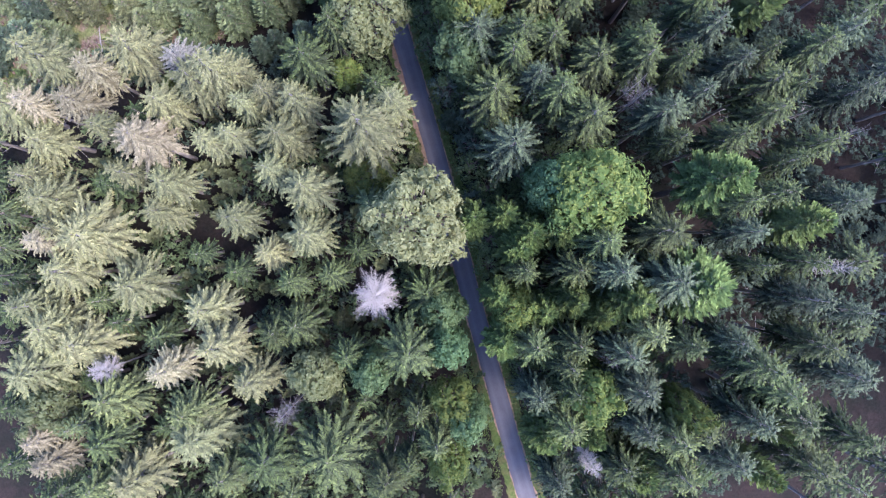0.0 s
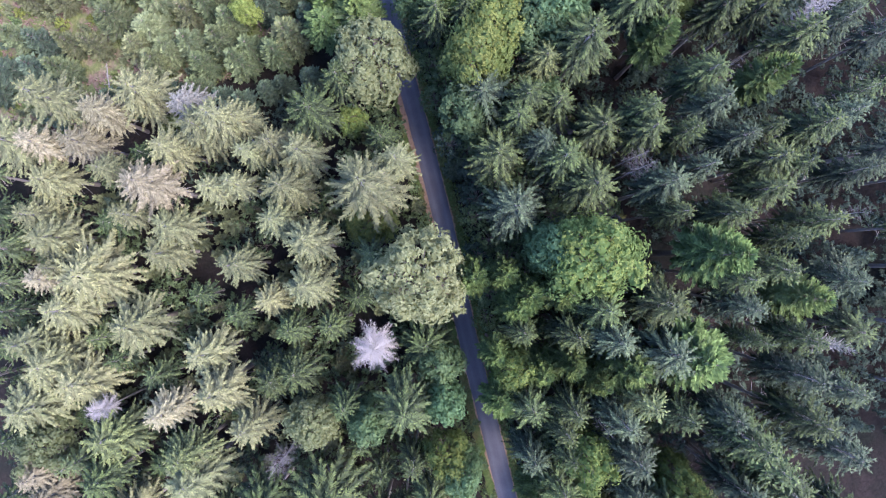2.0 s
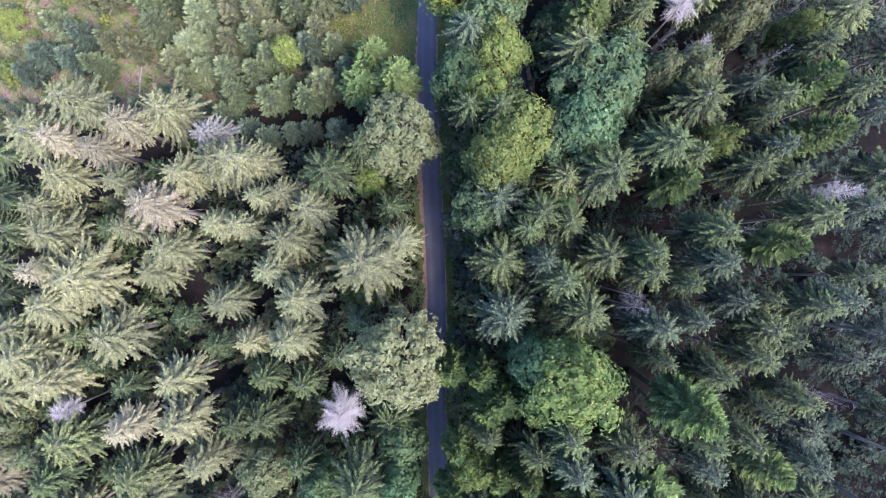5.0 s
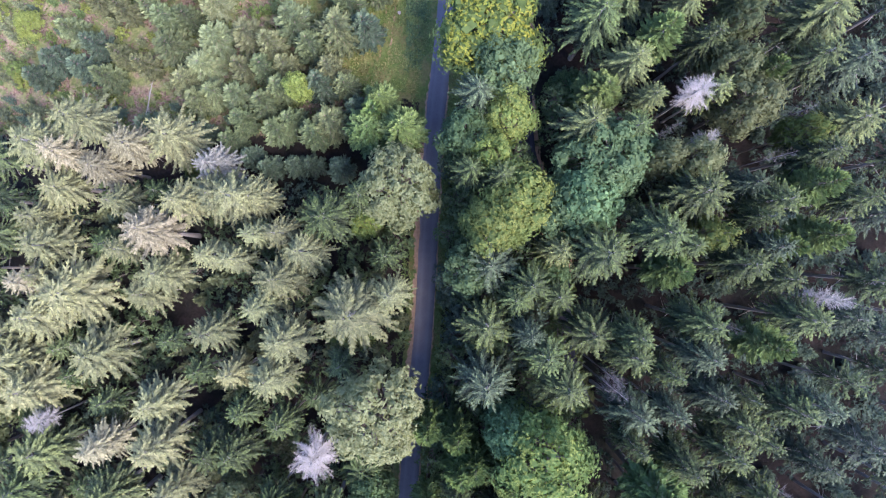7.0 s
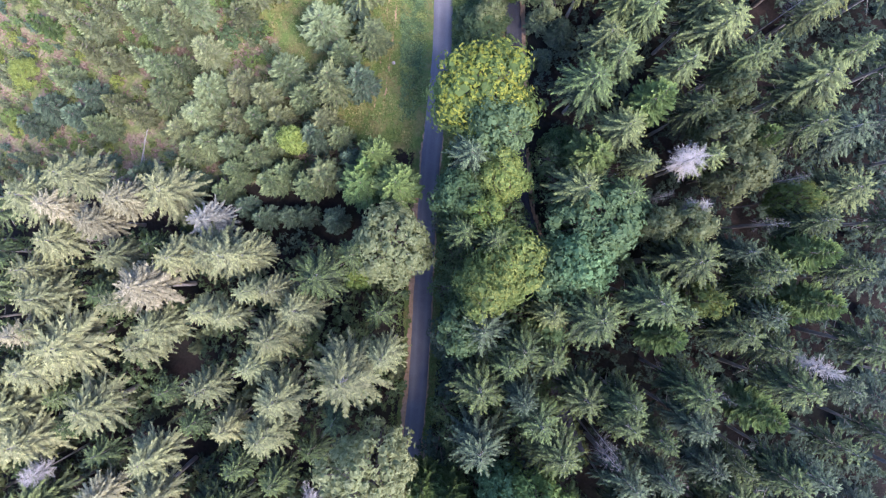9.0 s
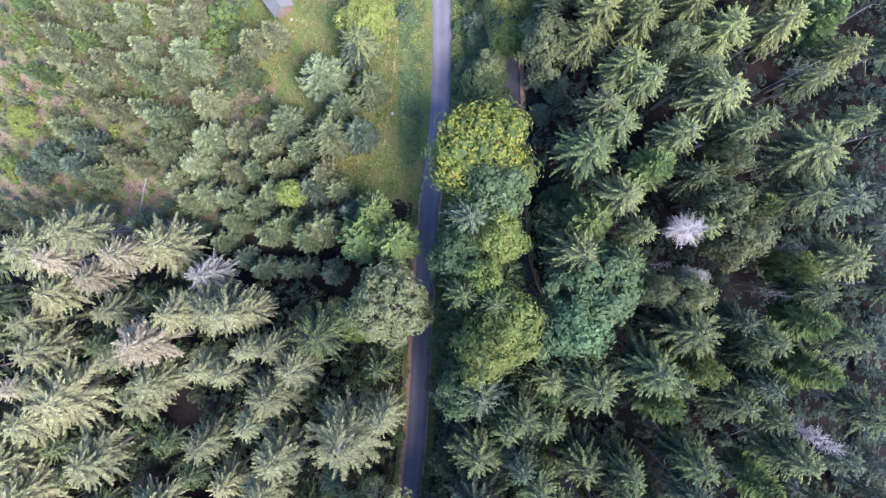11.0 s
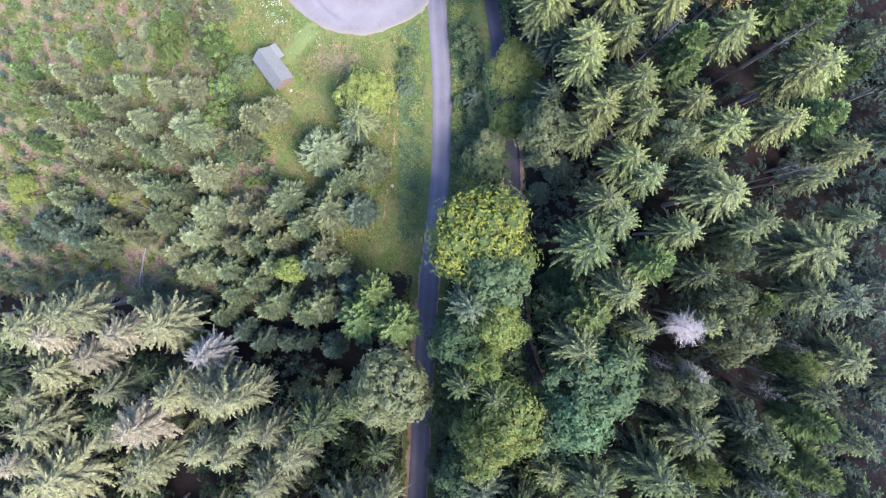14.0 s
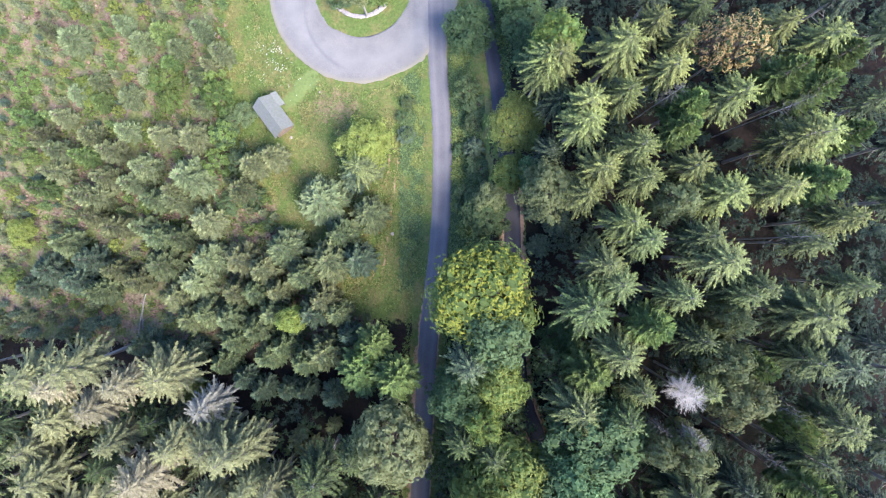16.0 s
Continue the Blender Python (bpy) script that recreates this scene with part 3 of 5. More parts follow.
calm = np.clip(np.minimum(np.minimum(d_west, d_east) - 2.2, np.maximum(d_loop - LOOP[3] - 0.5, 0)) / 3, 0, 1)
Z = Z + 0.28 * mound * calm


def bed(d, line, half):
    """Lay the ground flat under a road."""
    global Z
    px = np.interp(Y, [p.y for p in line], [p.x for p in line])
    flat = ground(px, Y) - 0.06
    k = np.clip((d - half - 0.5) / 1.6, 0, 1)
    Z = flat * (1 - k) + Z * k


def level(x, y):
    """The ground's height where it is laid flat beside the western road."""
    px = float(np.interp(y, [p.y for p in ROAD_WEST], [p.x for p in ROAD_WEST]))
    k = min(1, max(0, (abs(x - px) - 2.2) / 1.6))
    return float(ground(px, y)) * (1 - k) + float(ground(x, y)) * k


bed(d_west, ROAD_WEST, 1.7)
bed(d_east, ROAD_EAST, 1.6)
v = np.stack([X, Y, Z], -1).reshape(-1, 3)
nx, ny = len(gx), len(gy)
idx = np.arange(nx * ny).reshape(ny, nx)
quads = np.stack([idx[:-1, :-1], idx[:-1, 1:], idx[1:, 1:], idx[1:, :-1]], -1).reshape(-1, 4)
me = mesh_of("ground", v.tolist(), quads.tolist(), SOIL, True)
meadow = between(Y, 52, 135, 6) * between(X, -32 + np.clip(80 - Y, 0, 60) * 0.85, 15, 5)
verge = np.maximum(0.62 * between(d_west, -9, 3.2, 0.8), 0.5 * between(d_east, -9, 2.3, 0.5))
covers = {
    "heath": between(X, -120, -4, 8) * between(Y, 47 + np.clip(-X - 20, 0, 60) * 0.0, 160, 5),
    "grass": np.maximum(meadow, verge),
    "worn": np.max([
        0.6 * between(d_west, 0, 1.9, 0.4) * between(Y, -60, 58, 8),
        (0.5 + 0.25 * mound) * between(d_west, 0, 2.6, 0.9) * (X < np.interp(Y, [p.y for p in ROAD_WEST], [p.x for p in ROAD_WEST])) * between(Y, -5, 50, 6),
        (0.56 + 0.3 * mound) * between(d_east, 0, 2.1, 0.7) * between(Y, 20, 76, 6),
        (0.54 + 0.12 * mound) * between(np.abs(np.abs(X + 0.9 - 0.131 * (Y - 77)) - 0.75), -1, 0.28, 0.4) * between(Y, 56, 84, 5),
    ], axis=0),
    "mown": (0.55 + 0.2 * mound) * between(np.abs((X + 15.5) * 0.74 - (Y - 92) * 0.67), -1, 1.8, 2.2) * between(Y, 86, 100, 5),
    "bracken": 0.68 * np.exp(-((X + 10.4) / 5.5) ** 2 - ((Y - 87.8) / 3.6) ** 2) + 0.45 * np.exp(-((X + 22) / 3) ** 2 - ((Y - 72) / 5) ** 2),
}
for name, values in covers.items():
    me.attributes.new(name, "FLOAT", "POINT").data.foreach_set("value", values.ravel().astype(np.float32))
tagged(new("ground", me), "hillside ground of shade-darkened needle litter, heath and grass", "ground", kind="structure")


def strip(name, line, half, lift, mat, label, tracks=(0.7,)):
    """A road: a slab that follows the line, with worn wheel tracks and a thickness."""
    cols = np.linspace(-half, half, 13)
    verts, faces, wear = [], [], []
    for i, p in enumerate(line):
        d = (line[min(i + 1, len(line) - 1)] - line[max(i - 1, 0)]).normalized()
        side = Vector((d.y, -d.x))
        z = float(ground(p.x, p.y)) + lift
        for c in cols:
            wob = 0.08 * noise.noise((p.x * 0.9 + c, p.y * 0.9, 5)) if abs(c) == half else 0
            q = p + side * (c + wob * 2)
            verts.append((q.x, q.y, z + 0.03 * (1 - (c / half) ** 2) - (0.12 if abs(c) == half else 0)))
            wear.append(max(math.exp(-((abs(c) - t) / 0.22) ** 2) for t in tracks) * 0.35)
    n = len(cols)
    for i in range(len(line) - 1):
        for k in range(n - 1):
            faces.append((i * n + k, i * n + k + 1, (i + 1) * n + k + 1, (i + 1) * n + k))
    me = mesh_of(name, verts, faces, mat, True)
    me.attributes.new("track", "FLOAT", "POINT").data.foreach_set("value", np.array(wear, np.float32))
    return tagged(new(name, me), label, "road", kind="structure")


strip("road_west", ROAD_WEST, 1.55, 0.09, ASPHALT, "narrow worn grey asphalt forest road")
strip("road_east", ROAD_EAST, 1.3, 0.04, ASPHALT_SHADED, "asphalt lane on the bank above, coloured dark for tree shade")


def gravel_loop():
    cx, cy, r0, r1 = LOOP
    verts, faces, wear, rim, n, m = [], [], [], [], 180, 30
    for i in range(n):
        w = 2 * math.pi * i / n
        for k in range(m + 1):
            r = r0 + (r1 - r0) * k / m
            if k in (0, m):
                r += 0.9 * noise.noise((3 * math.cos(w), 3 * math.sin(w), 0.37 * k + 0.3)) + 0.5 * noise.noise((11 * math.cos(w), 11 * math.sin(w), 0.37 * k + 0.3)) + 0.4 * noise.noise((33 * math.cos(w), 33 * math.sin(w), 0.37 * k + 0.3))
            x, y = cx + r * math.cos(w), cy + r * math.sin(w)
            z = level(x, y) + (0.08 if 0 < k < m else -0.14)
            verts.append((x, y, z))
            wear.append(0.3 * math.exp(-((k / m - 0.55) / 0.2) ** 2))
            turned = math.degrees(w)
            arc = 12.0 + 1.8 * (turned - 227) / 29.5
            skid = math.exp(-((r - arc) / 0.28) ** 2) * min(1, max(0, (turned - 190) / 30)) * min(1, max(0, (262 - turned) / 10))
            rim.append((max(0.0, (k / m - 0.86) / 0.14), 0.5 * skid))
    for i in range(n):
        for k in range(m):
            j = (i + 1) % n
            faces.append((i * (m + 1) + k, j * (m + 1) + k, j * (m + 1) + k + 1, i * (m + 1) + k + 1)[::-1])
    me = mesh_of("gravel_loop", verts, faces, GRAVEL, True)
    me.attributes.new("track", "FLOAT", "POINT").data.foreach_set("value", np.array(wear, np.float32))
    for i, name in enumerate(("rim", "skid")):
        me.attributes.new(name, "FLOAT", "POINT").data.foreach_set("value", np.array([q[i] for q in rim], np.float32))
    tagged(new("gravel_loop", me), "pale gravel turning loop beside the road", "road", kind="structure")


gravel_loop()

# ---- trees, stand by stand ----

# the pale spruce stand west of the road
tree("leafy_bright", -8.9, -28.8, 21.4, 3.2)
tree("green", -18.1, -28.5, 19.1, 4.6)
tree("green", -14.3, -27.1, 20.0, 3.0)
tree("green", -9.5, -25.1, 21.3, 4.2)
tree("leafy", -4.3, -23.7, 22.8, 2.9)
tree("green", -25.2, -23.4, 17.5, 8.8)
tree("green", -34.9, -21.9, 15.8, 6.7)
tree("mixed", -41.7, -21.7, 14.8, 4.5)
tree("leafy_bright", -5.9, -20.9, 22.3, 3.2)
tree("green", -10.5, -20.3, 21.1, 3.2)
tree("olive", -56.7, -18.4, 11.5, 6.6)
tree("mixed", -62.8, -17.1, 10.4, 4.4)
tree("dead_grey", -29.7, -15.3, 16.5, 3.3)
tree("olive", -43.7, -14.6, 15.5, 6.9)
tree("leafy", -15.5, -13.5, 18.9, 3.0)
tree("leafy", -3.8, -13.1, 22.3, 3.0)
tree("green", -8.8, -11.9, 25.5, 5.9)
tree("leafy_pale", -23.8, -11.7, 17.2, 3.9)
tree("coned", -69.2, -11.7, 9.7, 4.5)
tree("green", -59.5, -11.2, 10.3, 5.1)
tree("mixed", -43.7, -10.9, 15.2, 5.3)
tree("green", -17.7, -10.4, 17.7, 3.7)
tree("olive", -33.0, -9.9, 16.1, 4.6)
tree("leafy", -2.9, -8.7, 18.7, 3.3)
tree("coned", -69.8, -7.9, 9.6, 4.5)
tree("mixed", -56.1, -6.1, 10.1, 6.1)
tree("green", -4.4, -5.6, 15.3, 5.1)
tree("leafy_pale", -68.5, -4.4, 9.5, 4.1)
tree("green", -23.7, -3.9, 15.3, 4.9)
tree("green", -27.8, -3.8, 15.5, 4.2)
tree("coned", -45.8, -3.8, 13.5, 4.5)
tree("dead", -11.7, -3.0, 18.4, 4.4)
tree("olive", -35.9, -2.2, 17.5, 5.6)
tree("dead", -56.5, -0.8, 9.0, 2.6)
tree("green", -16.0, 1.4, 18.6, 3.3)
tree("olive", -36.6, 2.4, 13.6, 5.4)
tree("green", -22.7, 2.5, 15.4, 3.4)
tree("olive", -68.4, 3.0, 9.7, 6.7)
tree("olive", -59.3, 4.1, 10.2, 6.9)
tree("leafy_lobed", -1.8, 5.1, 29.8, 6.6)
tree("olive", -24.9, 7.7, 13.9, 3.9)
tree("olive", -63.0, 8.2, 10.2, 6.7)
tree("olive", -17.8, 8.4, 19.8, 5.0)
tree("olive", -46.2, 10.5, 11.7, 6.8)
tree("olive", -64.2, 12.5, 10.3, 4.7)
tree("olive", -15.1, 13.5, 22.6, 5.3)
tree("olive", -27.3, 14.2, 16.8, 4.2)
tree("leafy_bright", -7.3, 15.0, 10.7, 4.0)
tree("olive", -57.2, 15.2, 11.1, 5.5)
tree("olive", -4.3, 18.2, 29.8, 7.0)
tree("olive", -19.6, 18.8, 20.0, 4.0)
tree("olive", -39.2, 19.8, 10.7, 4.7)
tree("olive", -51.8, 20.5, 11.9, 8.5)
tree("coned", -59.1, 20.8, 10.9, 3.9)
tree("olive", -56.0, 22.8, 11.3, 3.3)
tree("olive", -36.7, 22.9, 13.7, 5.2)
tree("olive", -16.6, 23.1, 20.3, 5.2)
tree("olive", -23.4, 24.9, 18.7, 3.5)
tree("olive", -27.3, 26.0, 17.8, 3.5)
tree("olive", -12.7, 26.2, 20.9, 4.6)
tree("olive", -42.3, 26.9, 14.1, 3.2)
tree("olive", -55.0, 27.1, 11.2, 6.1)
tree("coned", -36.0, 28.9, 18.1, 6.0)
tree("olive", -20.5, 29.3, 19.2, 3.0)
tree("olive", -16.5, 29.4, 19.6, 3.6)
tree("leafy_bright", -5.1, 30.9, 8.6, 2.4)
tree("olive", -57.8, 31.1, 10.4, 4.4)
tree("green", -9.5, 31.9, 21.3, 5.1)
tree("olive", -42.8, 34.1, 14.1, 3.7)
tree("olive", -23.1, 34.1, 22.2, 4.7)
tree("olive", -32.6, 34.2, 15.9, 4.7)
tree("olive", -20.5, 34.3, 17.8, 4.1)
tree("green", -4.7, 34.5, 22.0, 3.5)
tree("olive", -26.3, 35.1, 18.6, 5.7)
tree("olive", -53.5, 36.7, 9.5, 5.6)
tree("coned", -45.5, 39.2, 13.8, 4.8)
tree("silver", -27.6, 39.7, 14.6, 4.4)
tree("leafy_bright", -34.1, 40.1, 1.7, 2.5)
tree("coned", -53.4, 41.3, 12.4, 4.1)
tree("olive", -56.9, 42.4, 12.0, 6.1)
tree("coned", -41.4, 42.5, 14.5, 4.5)
tree("olive", -35.4, 43.8, 13.8, 6.4)
tree("bright", -4.5, 45.1, 13.8, 4.5)
tree("olive", -47.1, 46.2, 19.0, 5.6)
tree("bright", -2.6, 49.4, 15.0, 3.6)
tree("leafy_lime", -16.2, 52.5, 9.8, 2.1)
tree("leafy_lime", -67.0, 66.1, -4.2, 2.5)
tree("mixed", -5.6, 76.6, 9.5, 3.8)
tree("leafy_lime", -4.6, 80.6, 8.6, 3.9)
tree("young_blue", 1.4, 82.8, 2.8, 2.3)
tree("shrub", -29.6, 82.7, 0.8, 2.3)
tree("young", -22.4, 79.2, 2.6, 2.4)
tree("shrub", -26.9, 78.7, 1.0, 2.3)
tree("shrub_bright", -30.9, 90.2, 1.6, 2.9)
tree("shrub_bright", -39.0, 88.9, -1.0, 2.0)
tree("shrub_bright", -39.7, 92.8, -0.6, 2.6)
tree("shrub_yellow", -55.2, 91.1, -3.6, 2.8)

# the trees along the road
tree("blue", 4.8, -33.8, 25.4, 3.8)
tree("green", 12.5, -33.8, 28.4, 4.7)
tree("dead", 9.3, -32.5, 26.9, 1.8)
tree("bright", 10.7, -29.6, 28.3, 3.0)
tree("bright", 5.0, -28.4, 26.1, 3.4)
tree("green", 7.7, -26.4, 27.7, 4.6)
tree("leafy_bright", 12.4, -23.6, 32.0, 3.6)
tree("blue", 5.7, -22.5, 26.9, 3.7)
tree("green", 10.5, -22.2, 29.8, 3.6)
tree("green", 10.7, -19.2, 29.5, 3.6)
tree("green", 12.5, -16.9, 29.8, 4.1)
tree("green", 7.2, -15.8, 27.0, 4.8)
tree("bright", 3.7, -14.8, 25.1, 3.4)
tree("bright", 10.0, -12.2, 26.7, 3.5)
tree("leafy_bright", 6.8, -11.2, 25.4, 2.8)
tree("bright", 5.1, -8.5, 25.0, 3.0)
tree("green", 9.5, -6.1, 26.3, 3.4)
tree("bright", 9.7, -3.2, 26.3, 3.5)
tree("bright", 11.5, -1.8, 27.4, 3.5)
tree("bright", 9.2, 1.6, 26.2, 3.1)
tree("bright", 5.2, 2.6, 25.8, 3.6)
tree("blue", 12.7, 9.7, 29.1, 5.2)
tree("olive", 0.1, 20.9, 25.9, 3.8)
tree("leafy", 11.2, 24.6, 25.9, 3.9)
tree("leafy_lobed", 0.5, 35.9, 22.9, 6.0)
tree("green", 10.9, 37.8, 24.9, 3.8)
tree("leafy", 10.0, 43.1, 23.4, 4.0)
tree("bright", 1.0, 44.8, 18.5, 4.3)
tree("blue", 11.7, 48.1, 25.5, 4.3)
tree("leafy", 11.5, 97.4, 12.8, 3.7)
tree("leafy", 20.4, 91.0, 18.5, 3.2)
tree("leafy", 19.4, 96.4, 17.5, 3.2)
tree("leafy", 18.2, 102.0, 17.0, 3.2)

# young trees and shrubs of the clear-cut and the verges
tree("shrub", -6.4, -38.3, -1.1, 2.2)
tree("young", -19.5, -5.7, 3.7, 2.8)
tree("young_blue", 14.4, 3.9, 13.2, 3.8)
tree("young_blue", 8.0, 19.2, 8.4, 2.7)
tree("young_blue", -9.9, 40.0, 7.8, 3.3)
tree("young_blue", -21.9, 40.4, 5.7, 3.1)
tree("young_blue", -17.4, 40.6, 6.0, 2.9)
tree("young_blue", -14.6, 40.7, 6.4, 2.9)
tree("young_blue", -24.9, 42.0, 4.9, 3.0)
tree("young", -28.3, 44.8, 5.7, 3.5)
tree("young_blue", -38.5, 45.5, 5.0, 3.9)
tree("young", -14.2, 45.6, 8.6, 3.8)
tree("young_blue", -33.6, 46.2, 3.8, 3.0)
tree("young", -20.4, 46.3, 8.2, 4.0)
tree("young_blue", -42.2, 47.2, 4.7, 4.1)
tree("young", -11.2, 47.2, 10.6, 4.5)
tree("young_bright", -3.8, 47.8, 15.4, 3.5)
tree("young", -18.0, 47.9, 7.4, 3.5)
tree("young", -26.6, 48.4, 5.6, 3.5)
tree("young_blue", -7.4, 49.9, 8.2, 3.1)
tree("young", -22.3, 50.6, 8.0, 4.0)
tree("young", -34.4, 51.7, 4.0, 4.0)
tree("young_pale", -27.4, 52.1, 6.0, 4.1)
tree("young", -31.5, 52.7, 4.5, 4.2)
tree("young", -19.9, 53.2, 7.3, 3.5)
tree("young", -9.1, 53.4, 8.4, 3.2)
tree("young_blue", -13.2, 53.5, 9.4, 4.0)
tree("young", -36.8, 55.3, 2.7, 4.2)
tree("young_pale", -11.5, 55.7, 9.8, 3.9)
tree("young", -50.9, 56.0, 2.4, 3.6)
tree("young_blue", -64.4, 56.5, -1.2, 3.3)
tree("young", -26.4, 56.6, 6.4, 3.5)
tree("young", -22.7, 56.6, 7.0, 3.5)
tree("young", -19.0, 56.7, 7.5, 3.5)
tree("young_pale", -33.8, 57.6, 2.4, 5.0)
tree("young_blue", -55.2, 57.7, 1.3, 3.7)
tree("young", -44.1, 57.9, 3.0, 3.2)
tree("young_blue", -61.4, 59.4, -1.0, 4.4)
tree("young", -14.6, 59.5, 9.5, 4.0)
tree("young", -48.2, 59.7, 2.4, 3.2)
tree("young_pale", -21.5, 60.2, 8.1, 3.8)
tree("young", -39.2, 60.8, 3.8, 4.6)
tree("young_blue", -52.9, 61.5, 2.2, 3.6)
tree("young_pale", -31.3, 61.8, 5.3, 4.5)
tree("young_pale", -25.3, 61.9, 7.1, 4.2)
tree("young", -10.1, 62.0, 10.8, 5.4)
tree("young_blue", -5.8, 62.1, 10.9, 4.1)
tree("young_pale", -17.8, 63.8, 9.0, 4.9)
tree("young", -57.5, 64.2, 0.8, 3.7)
tree("young", -39.8, 65.3, 4.6, 3.6)
tree("young", -36.2, 65.4, 4.4, 3.2)
tree("young", -8.5, 66.0, 10.1, 4.3)
tree("young_pale", -47.6, 67.1, 3.5, 3.1)
tree("young_pale", -42.7, 67.1, 4.3, 3.0)
tree("young_pale", -31.7, 68.1, 5.6, 4.2)
tree("young", -52.7, 68.9, 2.7, 3.1)
tree("young", -4.0, 69.5, 9.4, 4.3)
tree("shrub", -29.1, 71.3, -0.9, 2.2)
tree("young_pale", -11.9, 71.5, 8.4, 5.9)
tree("young_pale", -36.4, 71.6, 6.3, 3.5)
tree("young", -40.7, 71.6, 4.8, 3.0)
tree("shrub", 12.1, 72.1, 6.4, 2.5)
tree("young_pale", -51.9, 72.3, 5.7, 3.5)
tree("shrub", 15.1, 72.5, 7.6, 2.2)
tree("shrub", -24.5, 72.7, 0.1, 2.3)
tree("young_pale", -36.4, 72.9, 6.3, 3.8)
tree("young", -25.6, 73.4, 6.7, 3.3)
tree("young_bright", -62.2, 73.6, 0.3, 2.6)
tree("young_pale", -44.6, 74.4, 4.3, 3.0)
tree("young_blue", -6.6, 75.2, 9.2, 3.2)
tree("young_pale", -34.1, 75.2, 7.6, 4.9)
tree("young_pale", -49.6, 75.3, 3.5, 3.1)
tree("young_pale", -59.4, 76.4, 1.1, 2.8)
tree("young_pale", -42.8, 77.1, 4.4, 3.5)
tree("young", -23.7, 77.4, 7.1, 3.3)
tree("young_pale", -4.6, 77.4, 8.7, 3.8)
tree("shrub_bright", -30.4, 78.2, 1.1, 2.2)
tree("young", -20.1, 78.7, 7.7, 3.3)
tree("young_bright", -54.4, 79.2, 1.6, 2.6)
tree("shrub", 10.3, 80.0, 4.5, 1.2)
tree("young_pale", -49.1, 80.0, 2.7, 3.1)
tree("young_pale", -58.8, 80.1, 1.2, 3.1)
tree("young_pale", -34.1, 82.1, 4.6, 3.9)
tree("young_pale", -39.9, 82.5, 3.9, 3.0)
tree("young", -53.1, 82.6, 0.7, 3.1)
tree("shrub_bright", -29.4, 82.8, 1.4, 2.1)
tree("shrub", 1.6, 82.8, 3.4, 1.0)
tree("young_pale", -62.2, 83.2, -0.2, 2.3)
tree("young_pale", -46.4, 83.4, 1.9, 2.8)
tree("shrub", 12.4, 84.2, 6.0, 1.7)
tree("shrub", -28.1, 85.5, -0.2, 2.2)
tree("shrub", 0.8, 85.5, 3.3, 1.1)
tree("young_bright", -65.3, 86.0, -0.6, 2.3)
tree("young_pale", -58.9, 86.2, -1.0, 2.7)
tree("shrub", -26.1, 86.4, 0.1, 2.2)
tree("young_pale", -32.9, 87.2, 4.4, 2.2)
tree("shrub", 1.7, 87.8, 3.6, 1.3)
tree("shrub_bright", -39.6, 88.7, -0.5, 2.0)
tree("young_bright", -52.2, 88.9, -1.8, 2.7)
tree("shrub_bright", -29.8, 88.9, 3.0, 2.4)
tree("shrub", 11.4, 89.1, 7.8, 2.0)
tree("young_pale", -46.5, 89.5, 0.0, 3.2)
tree("young_pale", -56.0, 90.3, -1.7, 3.0)
tree("shrub_bright", -37.6, 91.5, -0.1, 1.7)
tree("young", -33.6, 91.9, 3.8, 2.5)
tree("shrub_bright", -66.7, 92.1, -5.5, 2.5)
tree("shrub_bright", -41.6, 92.1, -0.7, 2.0)
tree("young", -52.5, 92.1, -1.3, 2.7)
tree("young_pale", -43.6, 93.0, -1.3, 2.7)
tree("young_pale", -31.6, 94.0, 4.4, 2.2)
tree("young_bright", -39.1, 95.0, 0.8, 2.6)
tree("young_pale", -29.6, 96.1, 4.9, 2.8)
tree("young", -37.6, 97.4, 2.1, 3.1)
tree("young", -44.3, 98.7, 0.7, 3.1)
tree("young_pale", -56.8, 99.4, -0.3, 4.0)
tree("young_pale", -33.2, 100.0, 4.1, 2.5)
tree("young_bright", -40.6, 100.2, 1.8, 2.9)
tree("young_pale", -61.5, 101.2, -0.4, 2.2)
tree("young_pale", -47.5, 101.8, 1.1, 2.6)
tree("shrub", -9.6, 105.4, 3.2, 2.2)
tree("shrub_bright", -2.6, 105.6, 4.3, 2.2)

# the trees between the roads
tree("blue", 24.6, -35.8, 33.8, 3.9)
tree("green", 18.9, -35.8, 32.7, 3.6)
tree("bright", 14.7, -35.6, 29.4, 3.4)
tree("green", 22.1, -30.8, 34.2, 3.8)
tree("green", 19.2, -30.6, 33.5, 4.7)
tree("leafy_bright", 22.0, -28.3, 34.6, 2.5)
tree("blue", 16.4, -28.1, 32.3, 4.0)
tree("blue", 17.2, -23.0, 33.5, 4.8)
tree("green", 24.0, -20.1, 35.1, 3.8)
tree("dead_grey", 14.8, -19.6, 31.2, 1.4)
tree("blue", 17.1, -19.3, 32.9, 4.0)
tree("mixed", 20.5, -17.6, 34.2, 3.6)
tree("bright", 16.3, -14.5, 31.6, 2.9)
tree("bright", 20.2, -13.5, 34.2, 4.4)
tree("blue", 24.1, -12.6, 35.3, 5.0)
tree("bright", 14.0, -11.9, 29.2, 3.6)
tree("blue", 19.1, -9.1, 33.3, 4.3)
tree("green", 14.9, -7.7, 29.5, 3.8)
tree("green", 25.7, -6.5, 34.8, 5.0)
tree("green", 18.4, -5.6, 32.7, 4.0)
tree("bright", 15.8, -2.5, 30.5, 3.8)
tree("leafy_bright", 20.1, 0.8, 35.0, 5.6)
tree("leafy", 16.0, 3.4, 30.0, 3.4)
